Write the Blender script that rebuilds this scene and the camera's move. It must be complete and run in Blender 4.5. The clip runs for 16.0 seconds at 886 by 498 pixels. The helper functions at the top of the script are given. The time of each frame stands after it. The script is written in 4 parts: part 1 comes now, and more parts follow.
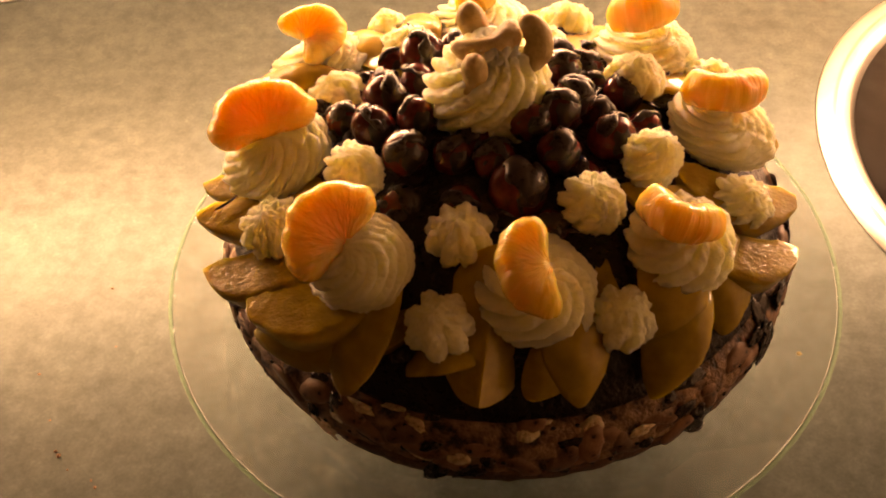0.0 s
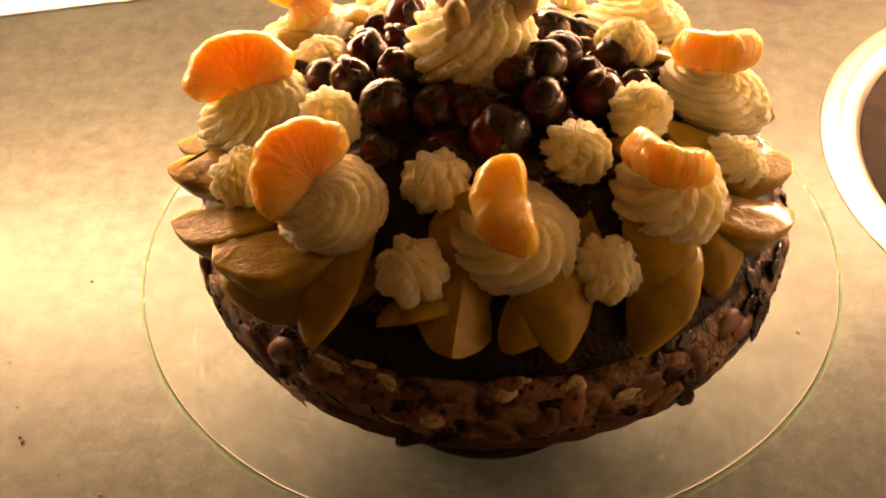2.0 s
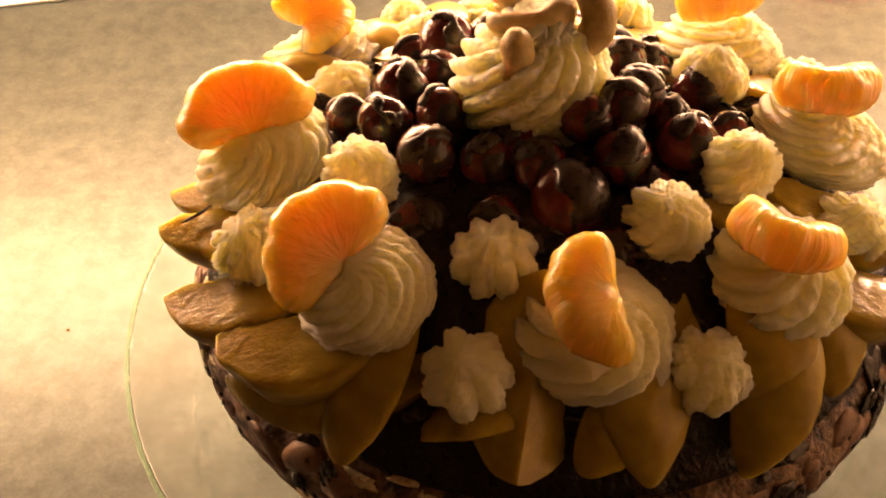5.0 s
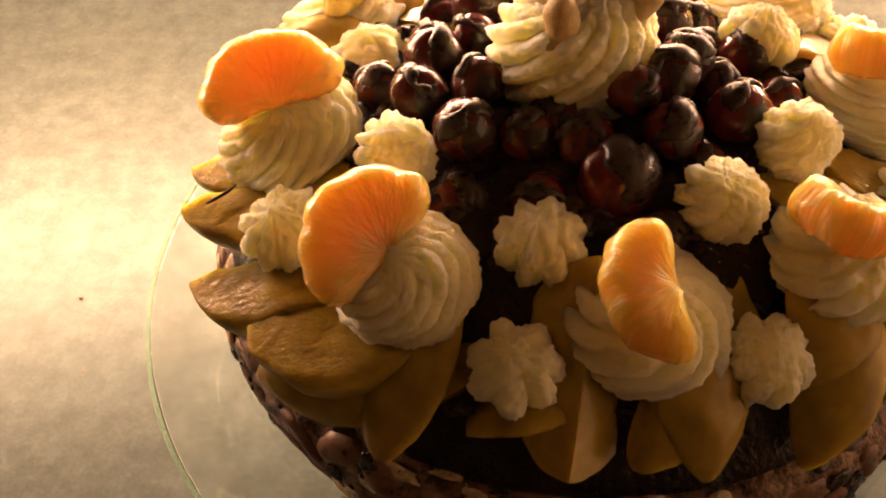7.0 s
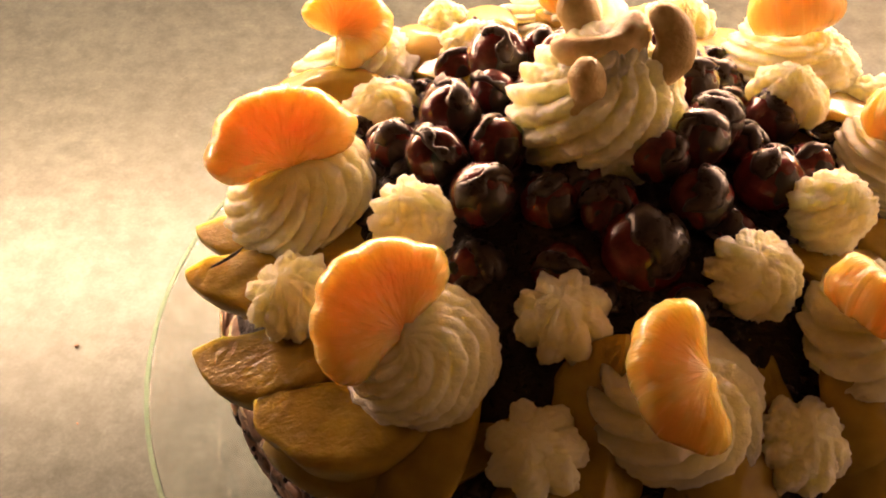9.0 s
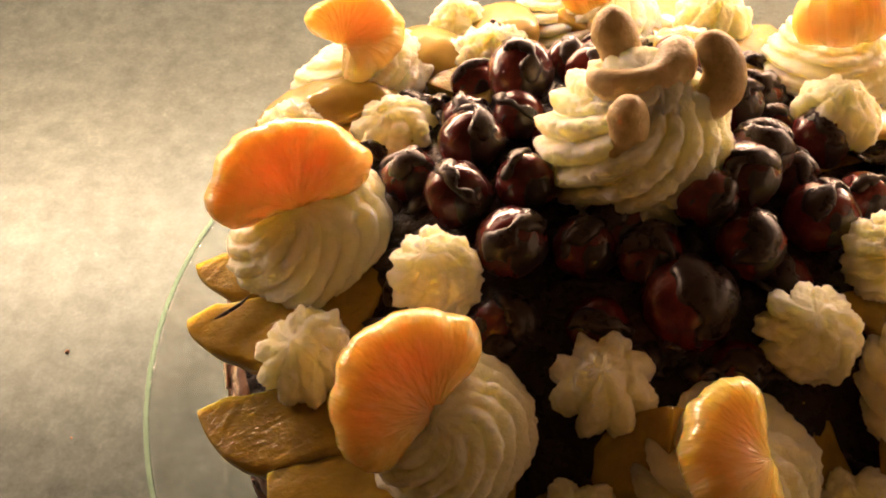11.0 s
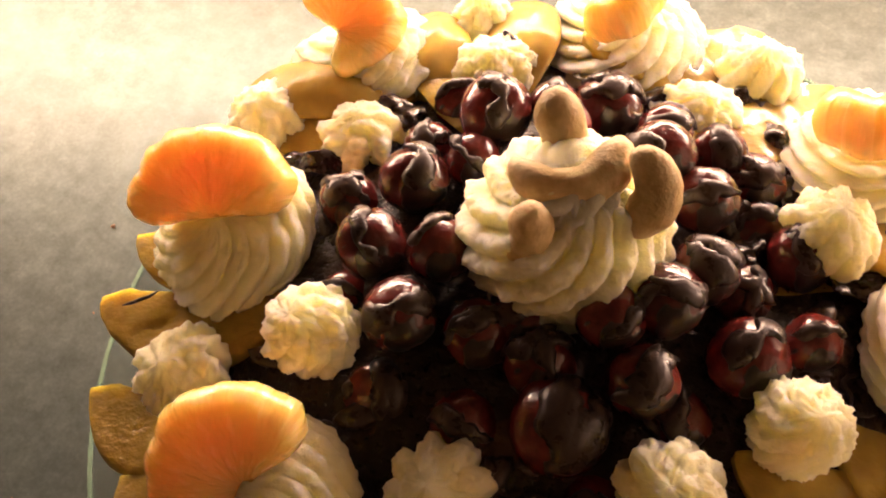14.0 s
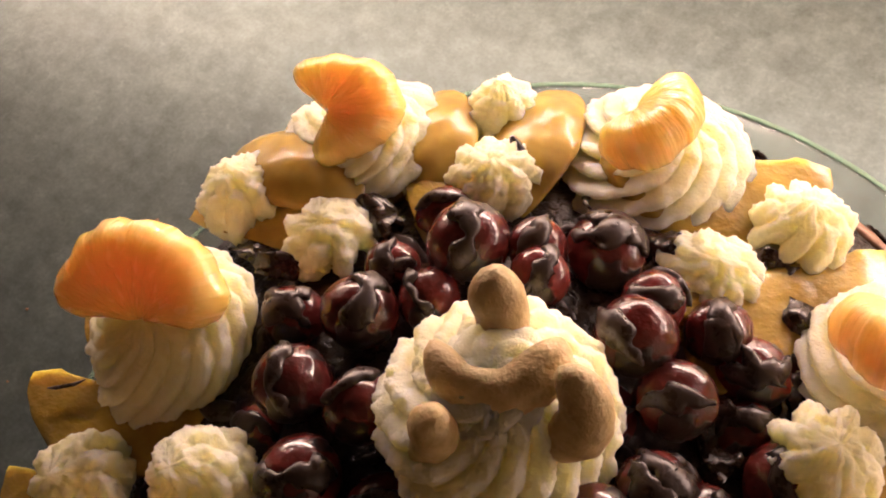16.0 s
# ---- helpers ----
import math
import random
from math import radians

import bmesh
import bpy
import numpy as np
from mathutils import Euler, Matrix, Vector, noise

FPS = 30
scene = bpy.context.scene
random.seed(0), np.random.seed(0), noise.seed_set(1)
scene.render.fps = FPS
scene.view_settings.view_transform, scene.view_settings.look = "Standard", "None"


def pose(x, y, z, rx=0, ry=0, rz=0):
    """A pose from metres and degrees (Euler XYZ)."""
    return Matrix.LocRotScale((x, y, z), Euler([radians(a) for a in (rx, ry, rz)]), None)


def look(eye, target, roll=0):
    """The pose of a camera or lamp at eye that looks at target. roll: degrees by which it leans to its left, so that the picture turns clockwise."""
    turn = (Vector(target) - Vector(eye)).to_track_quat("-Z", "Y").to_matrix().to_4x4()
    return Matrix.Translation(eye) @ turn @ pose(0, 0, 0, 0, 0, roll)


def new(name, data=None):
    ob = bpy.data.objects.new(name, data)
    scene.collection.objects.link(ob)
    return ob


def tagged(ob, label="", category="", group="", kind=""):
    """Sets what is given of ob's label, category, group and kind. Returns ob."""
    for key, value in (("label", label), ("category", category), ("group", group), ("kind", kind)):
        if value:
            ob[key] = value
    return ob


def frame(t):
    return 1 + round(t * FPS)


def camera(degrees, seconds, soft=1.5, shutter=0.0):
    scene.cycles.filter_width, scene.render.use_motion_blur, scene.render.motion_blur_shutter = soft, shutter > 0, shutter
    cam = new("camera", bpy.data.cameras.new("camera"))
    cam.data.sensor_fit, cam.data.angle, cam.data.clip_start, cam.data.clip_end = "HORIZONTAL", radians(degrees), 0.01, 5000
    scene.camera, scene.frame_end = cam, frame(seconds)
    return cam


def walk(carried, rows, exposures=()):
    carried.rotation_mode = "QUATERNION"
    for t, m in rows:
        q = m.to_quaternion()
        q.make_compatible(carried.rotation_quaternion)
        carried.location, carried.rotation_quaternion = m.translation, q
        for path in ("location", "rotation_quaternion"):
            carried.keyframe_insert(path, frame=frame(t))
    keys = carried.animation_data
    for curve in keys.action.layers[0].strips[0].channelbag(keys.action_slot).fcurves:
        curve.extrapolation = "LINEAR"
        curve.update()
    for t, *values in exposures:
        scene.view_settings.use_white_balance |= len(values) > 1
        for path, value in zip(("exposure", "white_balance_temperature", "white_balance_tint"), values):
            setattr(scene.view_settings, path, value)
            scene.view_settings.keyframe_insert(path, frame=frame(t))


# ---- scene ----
# camera and walk
cam = camera(42.0, 16.0, soft=2.0)
PATH = [
    (0, (0.0178, -0.3641, 0.5128), (-0.0471, 0.3030, -0.2292), -3.52),
    (0.5, (0.0191, -0.3758, 0.5046), (-0.0804, 0.3078, -0.2185), -3.84),
    (1, (0.0229, -0.3931, 0.4831), (-0.0773, 0.3073, -0.2236), -3.84),
    (1.5, (0.0344, -0.4033, 0.4725), (-0.0543, 0.3108, -0.2219), -3.50),
    (2, (0.0337, -0.3901, 0.4558), (-0.0487, 0.3375, -0.2252), -3.06),
    (2.5, (0.0280, -0.3695, 0.4462), (-0.0453, 0.3603, -0.2335), -2.43),
    (3, (0.0225, -0.3454, 0.4384), (-0.0299, 0.3751, -0.2530), -1.55),
    (3.5, (0.0168, -0.3295, 0.4284), (-0.0201, 0.3820, -0.2733), -1.05),
    (4, (0.0107, -0.3205, 0.4334), (-0.0170, 0.3868, -0.2730), 0.07),
    (4.5, (0.0073, -0.3148, 0.4320), (-0.0243, 0.4049, -0.2616), 0.36),
    (5, (0.0021, -0.3040, 0.4257), (-0.0644, 0.4067, -0.2747), -2.05),
    (5.2, (-0.0011, -0.3019, 0.4228), (-0.0775, 0.4064, -0.2789), -2.37),
    (7.3, (-0.0138, -0.2770, 0.4245), (-0.0731, 0.3854, -0.3222), -2.60),
    (7.5, (-0.0137, -0.2760, 0.4226), (-0.0754, 0.3943, -0.3169), -2.45),
    (8, (-0.0144, -0.2689, 0.4222), (-0.0720, 0.4044, -0.3149), -2.33),
    (8.5, (-0.0161, -0.2627, 0.4233), (-0.0737, 0.4129, -0.3117), -1.90),
    (9, (-0.0217, -0.2575, 0.4231), (-0.0772, 0.4191, -0.3111), -1.47),
    (11.3, (-0.0361, -0.2080, 0.4295), (-0.0727, 0.4019, -0.3622), -1.34),
    (11.5, (-0.0330, -0.2082, 0.4353), (-0.0708, 0.3967, -0.3601), -1.78),
    (12, (-0.0239, -0.2075, 0.4543), (-0.0515, 0.3752, -0.3579), -1.81),
    (12.5, (-0.0045, -0.2026, 0.4531), (-0.0389, 0.3612, -0.3721), -0.88),
    (13, (0.0163, -0.1801, 0.4483), (-0.0784, 0.3536, -0.3922), -1.72),
    (13.5, (0.0291, -0.1543, 0.4495), (-0.1336, 0.3315, -0.4093), -4.68),
    (14, (0.0402, -0.1286, 0.4505), (-0.1755, 0.3102, -0.4218), -7.37),
    (14.5, (0.0460, -0.0990, 0.4465), (-0.2035, 0.3037, -0.4342), -9.85),
    (15, (0.0570, -0.0718, 0.4367), (-0.2188, 0.2990, -0.4501), -12.74),
    (15.5, (0.0597, -0.0517, 0.4334), (-0.2369, 0.2849, -0.4603), -15.19),
    (16, (0.0630, -0.0381, 0.4394), (-0.2662, 0.2655, -0.4547), -17.55),
]
walk(cam, [(t, look(eye, target, roll)) for t, eye, target, roll in PATH],
     exposures=[(0.0, -0.08, 8300, 52), (1.0, 0.06, 8100, 52), (5.2, 0.28, 7550, 49), (8.0, 0.28, 6550, 48), (9.0, 0.22, 6450, 49), (11.5, -0.05, 5850, 38), (12.5, 0.01, 5750, 38), (14.5, 0.26, 5700, 44), (16.0, -0.62, 5220, 42)])

# plan: the wall behind the worktop runs at an angle; U along it, N towards it
U, N = Vector((0.97, 0.242, 0)).normalized(), Vector((-0.242, 0.97, 0)).normalized()
TURN = math.degrees(math.atan2(U.y, U.x))
CAKE = Vector((0.009, 0.015, 0.0))     # axis of the domed top and of the stand
BODY = Vector((0.0105, 0.0155, 0.0))     # axis of the cake's body
PLATE_Z, PLATE_R = 0.083, 0.164


def plan(u, n, z=0.0):
    """A place from metres along the wall, towards the wall, and up."""
    return U * u + N * n + Vector((0, 0, z))


def dome(x, y):
    """Height of the cake's domed top, a little higher towards the front."""
    x, y = x - CAKE.x, y - CAKE.y
    r2 = x * x + y * y
    return max(0.1, 0.1756 - 1.195 * r2 - 124.6 * r2 * r2 - (0.0537 * x + 0.125 * y) * max(0.0, 1 - r2 / 0.0164))


# ---- light ----
world = bpy.data.worlds.new("kitchen_dusk")
scene.world = world
world.use_nodes = True
world.node_tree.nodes["Background"].inputs[0].default_value = (1.0, 0.64, 0.27, 1)
world.node_tree.nodes["Background"].inputs[1].default_value = 1.05

# ---- materials ----
def material(name, color, rough=0.5, metal=0.0, coat=0.0, subsurface=0.0, radius=(1, 0.4, 0.2), scale=0.004, transmission=0.0, ior=1.45, specular=0.5):
    m = bpy.data.materials.new(name)
    m.use_nodes = True
    b = m.node_tree.nodes["Principled BSDF"]
    b.inputs["Base Color"].default_value = (*color, 1)
    b.inputs["Roughness"].default_value = rough
    b.inputs["Metallic"].default_value = metal
    b.inputs["Coat Weight"].default_value = coat
    b.inputs["Coat Roughness"].default_value = 0.06
    b.inputs["Subsurface Weight"].default_value = subsurface
    b.inputs["Subsurface Radius"].default_value = radius
    b.inputs["Subsurface Scale"].default_value = scale
    b.inputs["Transmission Weight"].default_value = transmission
    b.inputs["IOR"].default_value = ior
    b.inputs["Specular IOR Level"].default_value = specular
    return m


def node(m, kind, **sets):
    n = m.node_tree.nodes.new(kind)
    for key, value in sets.items():
        n.inputs[key.replace("_", " ")].default_value = value
    return n


def link(m, a, b):
    m.node_tree.links.new(a, b)


def coords(m, stretch=(1, 1, 1)):
    tc, mp = node(m, "ShaderNodeTexCoord"), node(m, "ShaderNodeMapping", Scale=stretch)
    link(m, tc.outputs["Object"], mp.inputs["Vector"])
    return mp.outputs["Vector"]


def noise_of(m, vec, scale, detail=4.0, rough=0.55):
    n = node(m, "ShaderNodeTexNoise", Scale=scale, Detail=detail, Roughness=rough)
    link(m, vec, n.inputs["Vector"])
    return n.outputs["Fac"]


def ramp(m, fac, stops):
    r = node(m, "ShaderNodeValToRGB")
    el = r.color_ramp.elements
    while len(el) < len(stops):
        el.new(0.5)
    for e, (p, c) in zip(el, stops):
        e.position, e.color = p, (*c, 1)
    link(m, fac, r.inputs["Fac"])
    return r.outputs["Color"]


def mixed(m, fac, a, b, kind="MIX"):
    x = node(m, "ShaderNodeMix")
    x.data_type, x.blend_type = "RGBA", kind
    for s, v in ((x.inputs[0], fac), (x.inputs[6], a), (x.inputs[7], b)):
        if isinstance(v, (int, float)):
            s.default_value = v
        elif isinstance(v, tuple):
            s.default_value = (*v, 1)
        else:
            link(m, v, s)
    return x.outputs[2]


def bump(m, heights, distance=0.001, strength=1.0):
    """Chains several height fields (value, weight) into the surface's normal."""
    last = None
    for h, w in heights:
        b = node(m, "ShaderNodeBump", Strength=strength * w, Distance=distance)
        link(m, h, b.inputs["Height"])
        if last:
            link(m, last, b.inputs["Normal"])
        last = b.outputs["Normal"]
    link(m, last, m.node_tree.nodes["Principled BSDF"].inputs["Normal"])


def paint(m, color=None, rough=None):
    b = m.node_tree.nodes["Principled BSDF"]
    if color is not None:
        link(m, color, b.inputs["Base Color"])
    if rough is not None:
        link(m, rough, b.inputs["Roughness"])


def per_object(m, color, spread=0.25):
    """Brightness of a colour varied from object to object."""
    info = node(m, "ShaderNodeObjectInfo")
    mr = node(m, "ShaderNodeMapRange", To_Min=1 - spread, To_Max=1 + spread)
    link(m, info.outputs["Random"], mr.inputs["Value"])
    hsv = node(m, "ShaderNodeHueSaturation")
    link(m, mr.outputs["Result"], hsv.inputs["Value"])
    link(m, color, hsv.inputs["Color"])
    return hsv.outputs["Color"]


def grey_ramp(m, fac, lo, hi, p0=0.3, p1=0.7):
    return ramp(m, fac, [(p0, (lo,) * 3), (p1, (hi,) * 3)])


# grey mottled laminate of the worktop
WORKTOP = material("mottled_laminate", (0.1, 0.1, 0.1), 0.3, specular=0.8)
WORKTOP.node_tree.nodes["Principled BSDF"].inputs["Specular Tint"].default_value = (0.80, 1.0, 0.92, 1)
v = coords(WORKTOP)
cloud = noise_of(WORKTOP, v, 17, 5, 0.6)
fine = noise_of(WORKTOP, v, 120, 4, 0.6)
fleck = noise_of(WORKTOP, v, 130, 5, 0.65)
c = ramp(WORKTOP, cloud, [(0.30, (0.030, 0.031, 0.032)), (0.5, (0.057, 0.058, 0.059)), (0.70, (0.092, 0.093, 0.093))])
c = mixed(WORKTOP, 0.35, c, ramp(WORKTOP, fine, [(0.3, (0.038, 0.038, 0.038)), (0.7, (0.115, 0.115, 0.114))]))
grain = noise_of(WORKTOP, v, 520, 3, 0.6)
c = mixed(WORKTOP, 0.2, c, ramp(WORKTOP, grain, [(0.35, (0.022, 0.022, 0.022)), (0.65, (0.15, 0.15, 0.148))]))
c = mixed(WORKTOP, ramp(WORKTOP, fleck, [(0.56, (0, 0, 0)), (0.74, (0.6, 0.6, 0.6))]), c, (0.13, 0.13, 0.127))
c = mixed(WORKTOP, 1.0, c, (0.44, 0.575, 0.54), "MULTIPLY")
patch = noise_of(WORKTOP, v, 75, 6, 0.7)
c = mixed(WORKTOP, 1.0, c, grey_ramp(WORKTOP, patch, 0.82, 1.18, 0.36, 0.64), "MULTIPLY")
paint(WORKTOP, c, grey_ramp(WORKTOP, fine, 0.36, 0.43))
link(WORKTOP, grey_ramp(WORKTOP, patch, 0.66, 0.98, 0.36, 0.64), WORKTOP.node_tree.nodes["Principled BSDF"].inputs["Specular IOR Level"])
bump(WORKTOP, [(fine, 0.05), (cloud, 0.12)], 0.0006)

STEEL = material("brushed_steel", (0.5, 0.5, 0.47), 0.3, 1.0)
v = coords(STEEL, (1, 1, 14))
s = noise_of(STEEL, v, 90, 4)
paint(STEEL, mixed(STEEL, s, (0.40, 0.40, 0.37), (0.52, 0.52, 0.49)), grey_ramp(STEEL, s, 0.28, 0.42))

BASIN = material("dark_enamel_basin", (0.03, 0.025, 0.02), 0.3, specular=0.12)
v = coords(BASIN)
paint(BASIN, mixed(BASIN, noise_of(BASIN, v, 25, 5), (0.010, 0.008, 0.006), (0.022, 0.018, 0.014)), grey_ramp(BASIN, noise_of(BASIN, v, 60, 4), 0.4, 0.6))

GLASS = material("clear_glass", (0.97, 1.0, 0.98), 0.0, transmission=1.0, ior=1.5)
v = coords(GLASS, (14, 2, 2))
paint(GLASS, None, ramp(GLASS, noise_of(GLASS, v, 9, 5, 0.6), [(0.55, (0.0, 0.0, 0.0)), (0.75, (0.07, 0.07, 0.07))]))
RIM_GLASS = material("green_glass_edge", (0.70, 0.98, 0.76), 0.12, transmission=0.85, ior=1.08)
# foot glass tinted dark brown, standing in for the cake's shade and reflection
FOOT_GLASS = material("shade_tinted_glass", (0.06, 0.04, 0.025), 0.04, transmission=1.0, ior=1.5)

CREAM = material("whipped_cream", (0.86, 0.80, 0.66), 0.42, subsurface=1.0, radius=(1.0, 0.92, 0.55), scale=0.013)
v = coords(CREAM)
g1, g2 = noise_of(CREAM, v, 350, 5, 0.6), noise_of(CREAM, v, 1300, 3)
paint(CREAM, ramp(CREAM, g1, [(0.3, (0.87, 0.84, 0.50)), (0.7, (0.915, 0.895, 0.59))]), grey_ramp(CREAM, g1, 0.36, 0.5))
bump(CREAM, [(g1, 0.5), (g2, 0.45)], 0.0009)

# citrus flesh with fine juice sacs that fan out from the inner edge
MANDARIN = material("mandarin_flesh", (1.0, 0.38, 0.03), 0.26, coat=0.5, subsurface=1.0, radius=(1.0, 0.72, 0.2), scale=0.022)
v = coords(MANDARIN)
sep = node(MANDARIN, "ShaderNodeSeparateXYZ")
link(MANDARIN, v, sep.inputs[0])
ang = node(MANDARIN, "ShaderNodeMath")
ang.operation = "ARCTAN2"
link(MANDARIN, sep.outputs["Y"], ang.inputs[0])
link(MANDARIN, sep.outputs["X"], ang.inputs[1])
com = node(MANDARIN, "ShaderNodeCombineXYZ")
link(MANDARIN, ang.outputs[0], com.inputs["X"])
rad = node(MANDARIN, "ShaderNodeVectorMath")
rad.operation = "LENGTH"
link(MANDARIN, v, rad.inputs[0])
sc = node(MANDARIN, "ShaderNodeMath")
sc.operation = "MULTIPLY"
sc.inputs[1].default_value = 26.0
link(MANDARIN, rad.outputs["Value"], sc.inputs[0])
link(MANDARIN, sc.outputs[0], com.inputs["Y"])
sacs = noise_of(MANDARIN, com.outputs[0], 7.0, 2, 0.5)
blot = noise_of(MANDARIN, v, 160, 3)
c = ramp(MANDARIN, sacs, [(0.3, (0.98, 0.58, 0.15)), (0.6, (1.0, 0.62, 0.18)), (0.85, (1.0, 0.68, 0.25))])
paint(MANDARIN, mixed(MANDARIN, 0.25, c, ramp(MANDARIN, blot, [(0.3, (0.98, 0.57, 0.16)), (0.7, (1.0, 0.64, 0.22))])), grey_ramp(MANDARIN, sacs, 0.15, 0.32))
bump(MANDARIN, [(sacs, 0.7), (blot, 0.25)], 0.0018)

PITH = material("citrus_pith", (0.95, 0.72, 0.36), 0.4, subsurface=0.5, radius=(1.0, 0.7, 0.3), scale=0.002)
v = coords(PITH)
paint(PITH, ramp(PITH, noise_of(PITH, v, 700, 3), [(0.3, (0.92, 0.60, 0.22)), (0.7, (0.97, 0.80, 0.48))]))

# tinned peach: grained where it was cut, smooth on the round back
def peach_material(name, grain, coat):
    m = material(name, (0.5, 0.36, 0.04), 0.2, coat=coat, specular=0.10, subsurface=1.0, radius=(0.85, 0.8, 0.12), scale=0.009)
    w1, w2 = noise_of(m, coords(m), 70, 3), noise_of(m, coords(m, (1.2, 0.85, 1.2)), 420, 2, 0.5)
    c = ramp(m, w1, [(0.3, (0.30, 0.208, 0.048)), (0.55, (0.42, 0.300, 0.062)), (0.78, (0.57, 0.430, 0.082))])
    paint(m, per_object(m, c, 0.12), grey_ramp(m, w1, 0.14, 0.28))
    bump(m, [(w2, grain), (w1, 0.15)], 0.0007)
    return m


PEACH, PEACH_BACK = peach_material("tinned_peach", 0.95, 0.40), peach_material("peeled_peach_back", 0.10, 0.20)

CHERRY = material("sour_cherry_skin", (0.10, 0.008, 0.012), 0.24, specular=0.3, coat=0.6, subsurface=0.35, radius=(1, 0.15, 0.12), scale=0.004)
v = coords(CHERRY)
k1, k2 = noise_of(CHERRY, v, 160, 4), noise_of(CHERRY, v, 700, 3)
c = ramp(CHERRY, k1, [(0.3, (0.065, 0.012, 0.010)), (0.55, (0.145, 0.026, 0.021)), (0.78, (0.24, 0.055, 0.040))])
smear = noise_of(CHERRY, coords(CHERRY, (1, 1, 0.6)), 75, 3, 0.5)
cover = ramp(CHERRY, smear, [(0.55, (0, 0, 0)), (0.58, (1, 1, 1))])
c = mixed(CHERRY, cover, per_object(CHERRY, c, 0.3), (0.030, 0.020, 0.016))
paint(CHERRY, c, mixed(CHERRY, cover, grey_ramp(CHERRY, k1, 0.10, 0.26), (0.38, 0.38, 0.38)))
bump(CHERRY, [(k1, 0.7), (k2, 0.18), (cover, 0.4)], 0.0013)

CHOCOLATE = material("dark_chocolate", (0.028, 0.016, 0.011), 0.45)
v = coords(CHOCOLATE)
h1 = noise_of(CHOCOLATE, v, 260, 4)
paint(CHOCOLATE, ramp(CHOCOLATE, h1, [(0.3, (0.020, 0.013, 0.010)), (0.75, (0.055, 0.040, 0.033))]), grey_ramp(CHOCOLATE, h1, 0.20, 0.42))
bump(CHOCOLATE, [(h1, 0.35)], 0.001)

GLAZE = material("chocolate_glaze", (0.03, 0.014, 0.008), 0.5, specular=0.35)
v = coords(GLAZE)
h1, h2, h3 = noise_of(GLAZE, v, 70, 5), noise_of(GLAZE, v, 420, 4), noise_of(GLAZE, v, 45, 2)
c = ramp(GLAZE, h1, [(0.35, (0.006, 0.003, 0.002)), (0.55, (0.014, 0.008, 0.005)), (0.75, (0.04, 0.022, 0.012))])
paint(GLAZE, mixed(GLAZE, ramp(GLAZE, h3, [(0.66, (0, 0, 0)), (0.7, (1, 1, 1))]), c, (0.09, 0.05, 0.02)), grey_ramp(GLAZE, h2, 0.18, 0.5))
bump(GLAZE, [(h1, 0.8), (h2, 0.5)], 0.0025)

COAT = material("cream_and_crumb_coat", (0.6, 0.5, 0.36), 0.55, subsurface=0.1)
v = coords(COAT)
h1, h2 = noise_of(COAT, v, 110, 5, 0.6), noise_of(COAT, v, 500, 3)
paint(COAT, ramp(COAT, h1, [(0.38, (0.012, 0.007, 0.005)), (0.44, (0.10, 0.054, 0.030)), (0.52, (0.22, 0.13, 0.075)), (0.70, (0.40, 0.27, 0.16))]))
bump(COAT, [(h1, 0.9), (h2, 0.4)], 0.003)

SPONGE = material("dark_biscuit_base", (0.09, 0.045, 0.02), 0.8)
v = coords(SPONGE)
h1 = noise_of(SPONGE, v, 320, 5, 0.65)
paint(SPONGE, ramp(SPONGE, h1, [(0.3, (0.045, 0.021, 0.010)), (0.7, (0.15, 0.078, 0.036))]))
bump(SPONGE, [(h1, 0.8)], 0.0022)

SMEAR = material("cream_mixed_with_crumbs", (0.5, 0.4, 0.25), 0.5, subsurface=0.3, scale=0.003)
v = coords(SMEAR)
h1, h2 = noise_of(SMEAR, v, 240, 5, 0.65), noise_of(SMEAR, v, 800, 3)
paint(SMEAR, ramp(SMEAR, h1, [(0.34, (0.05, 0.027, 0.015)), (0.40, (0.50, 0.38, 0.22)), (0.65, (0.80, 0.70, 0.48))]))
bump(SMEAR, [(h1, 0.7), (h2, 0.4)], 0.0015)

CASHEW = material("roasted_cashew", (0.5, 0.3, 0.15), 0.42, subsurface=0.15, scale=0.003)
v = coords(CASHEW)
h1, h2 = noise_of(CASHEW, v, 220, 4), noise_of(CASHEW, v, 900, 3)
c = ramp(CASHEW, h1, [(0.3, (0.46, 0.335, 0.13)), (0.55, (0.64, 0.495, 0.22)), (0.75, (0.75, 0.61, 0.31))])
paint(CASHEW, per_object(CASHEW, c, 0.15))
bump(CASHEW, [(h1, 0.4), (h2, 0.3)], 0.0009)

SIDE_NUT = material("cashew_in_chocolate", (0.2, 0.1, 0.05), 0.4)
v = coords(SIDE_NUT)
h1, h2 = noise_of(SIDE_NUT, v, 130, 4), noise_of(SIDE_NUT, v, 700, 3)
c = ramp(SIDE_NUT, h1, [(0.36, (0.014, 0.007, 0.004)), (0.40, (0.155, 0.080, 0.045)), (0.75, (0.29, 0.170, 0.097))])
paint(SIDE_NUT, per_object(SIDE_NUT, c, 0.3), grey_ramp(SIDE_NUT, h1, 0.25, 0.5))
bump(SIDE_NUT, [(h1, 0.5), (h2, 0.3)], 0.001)

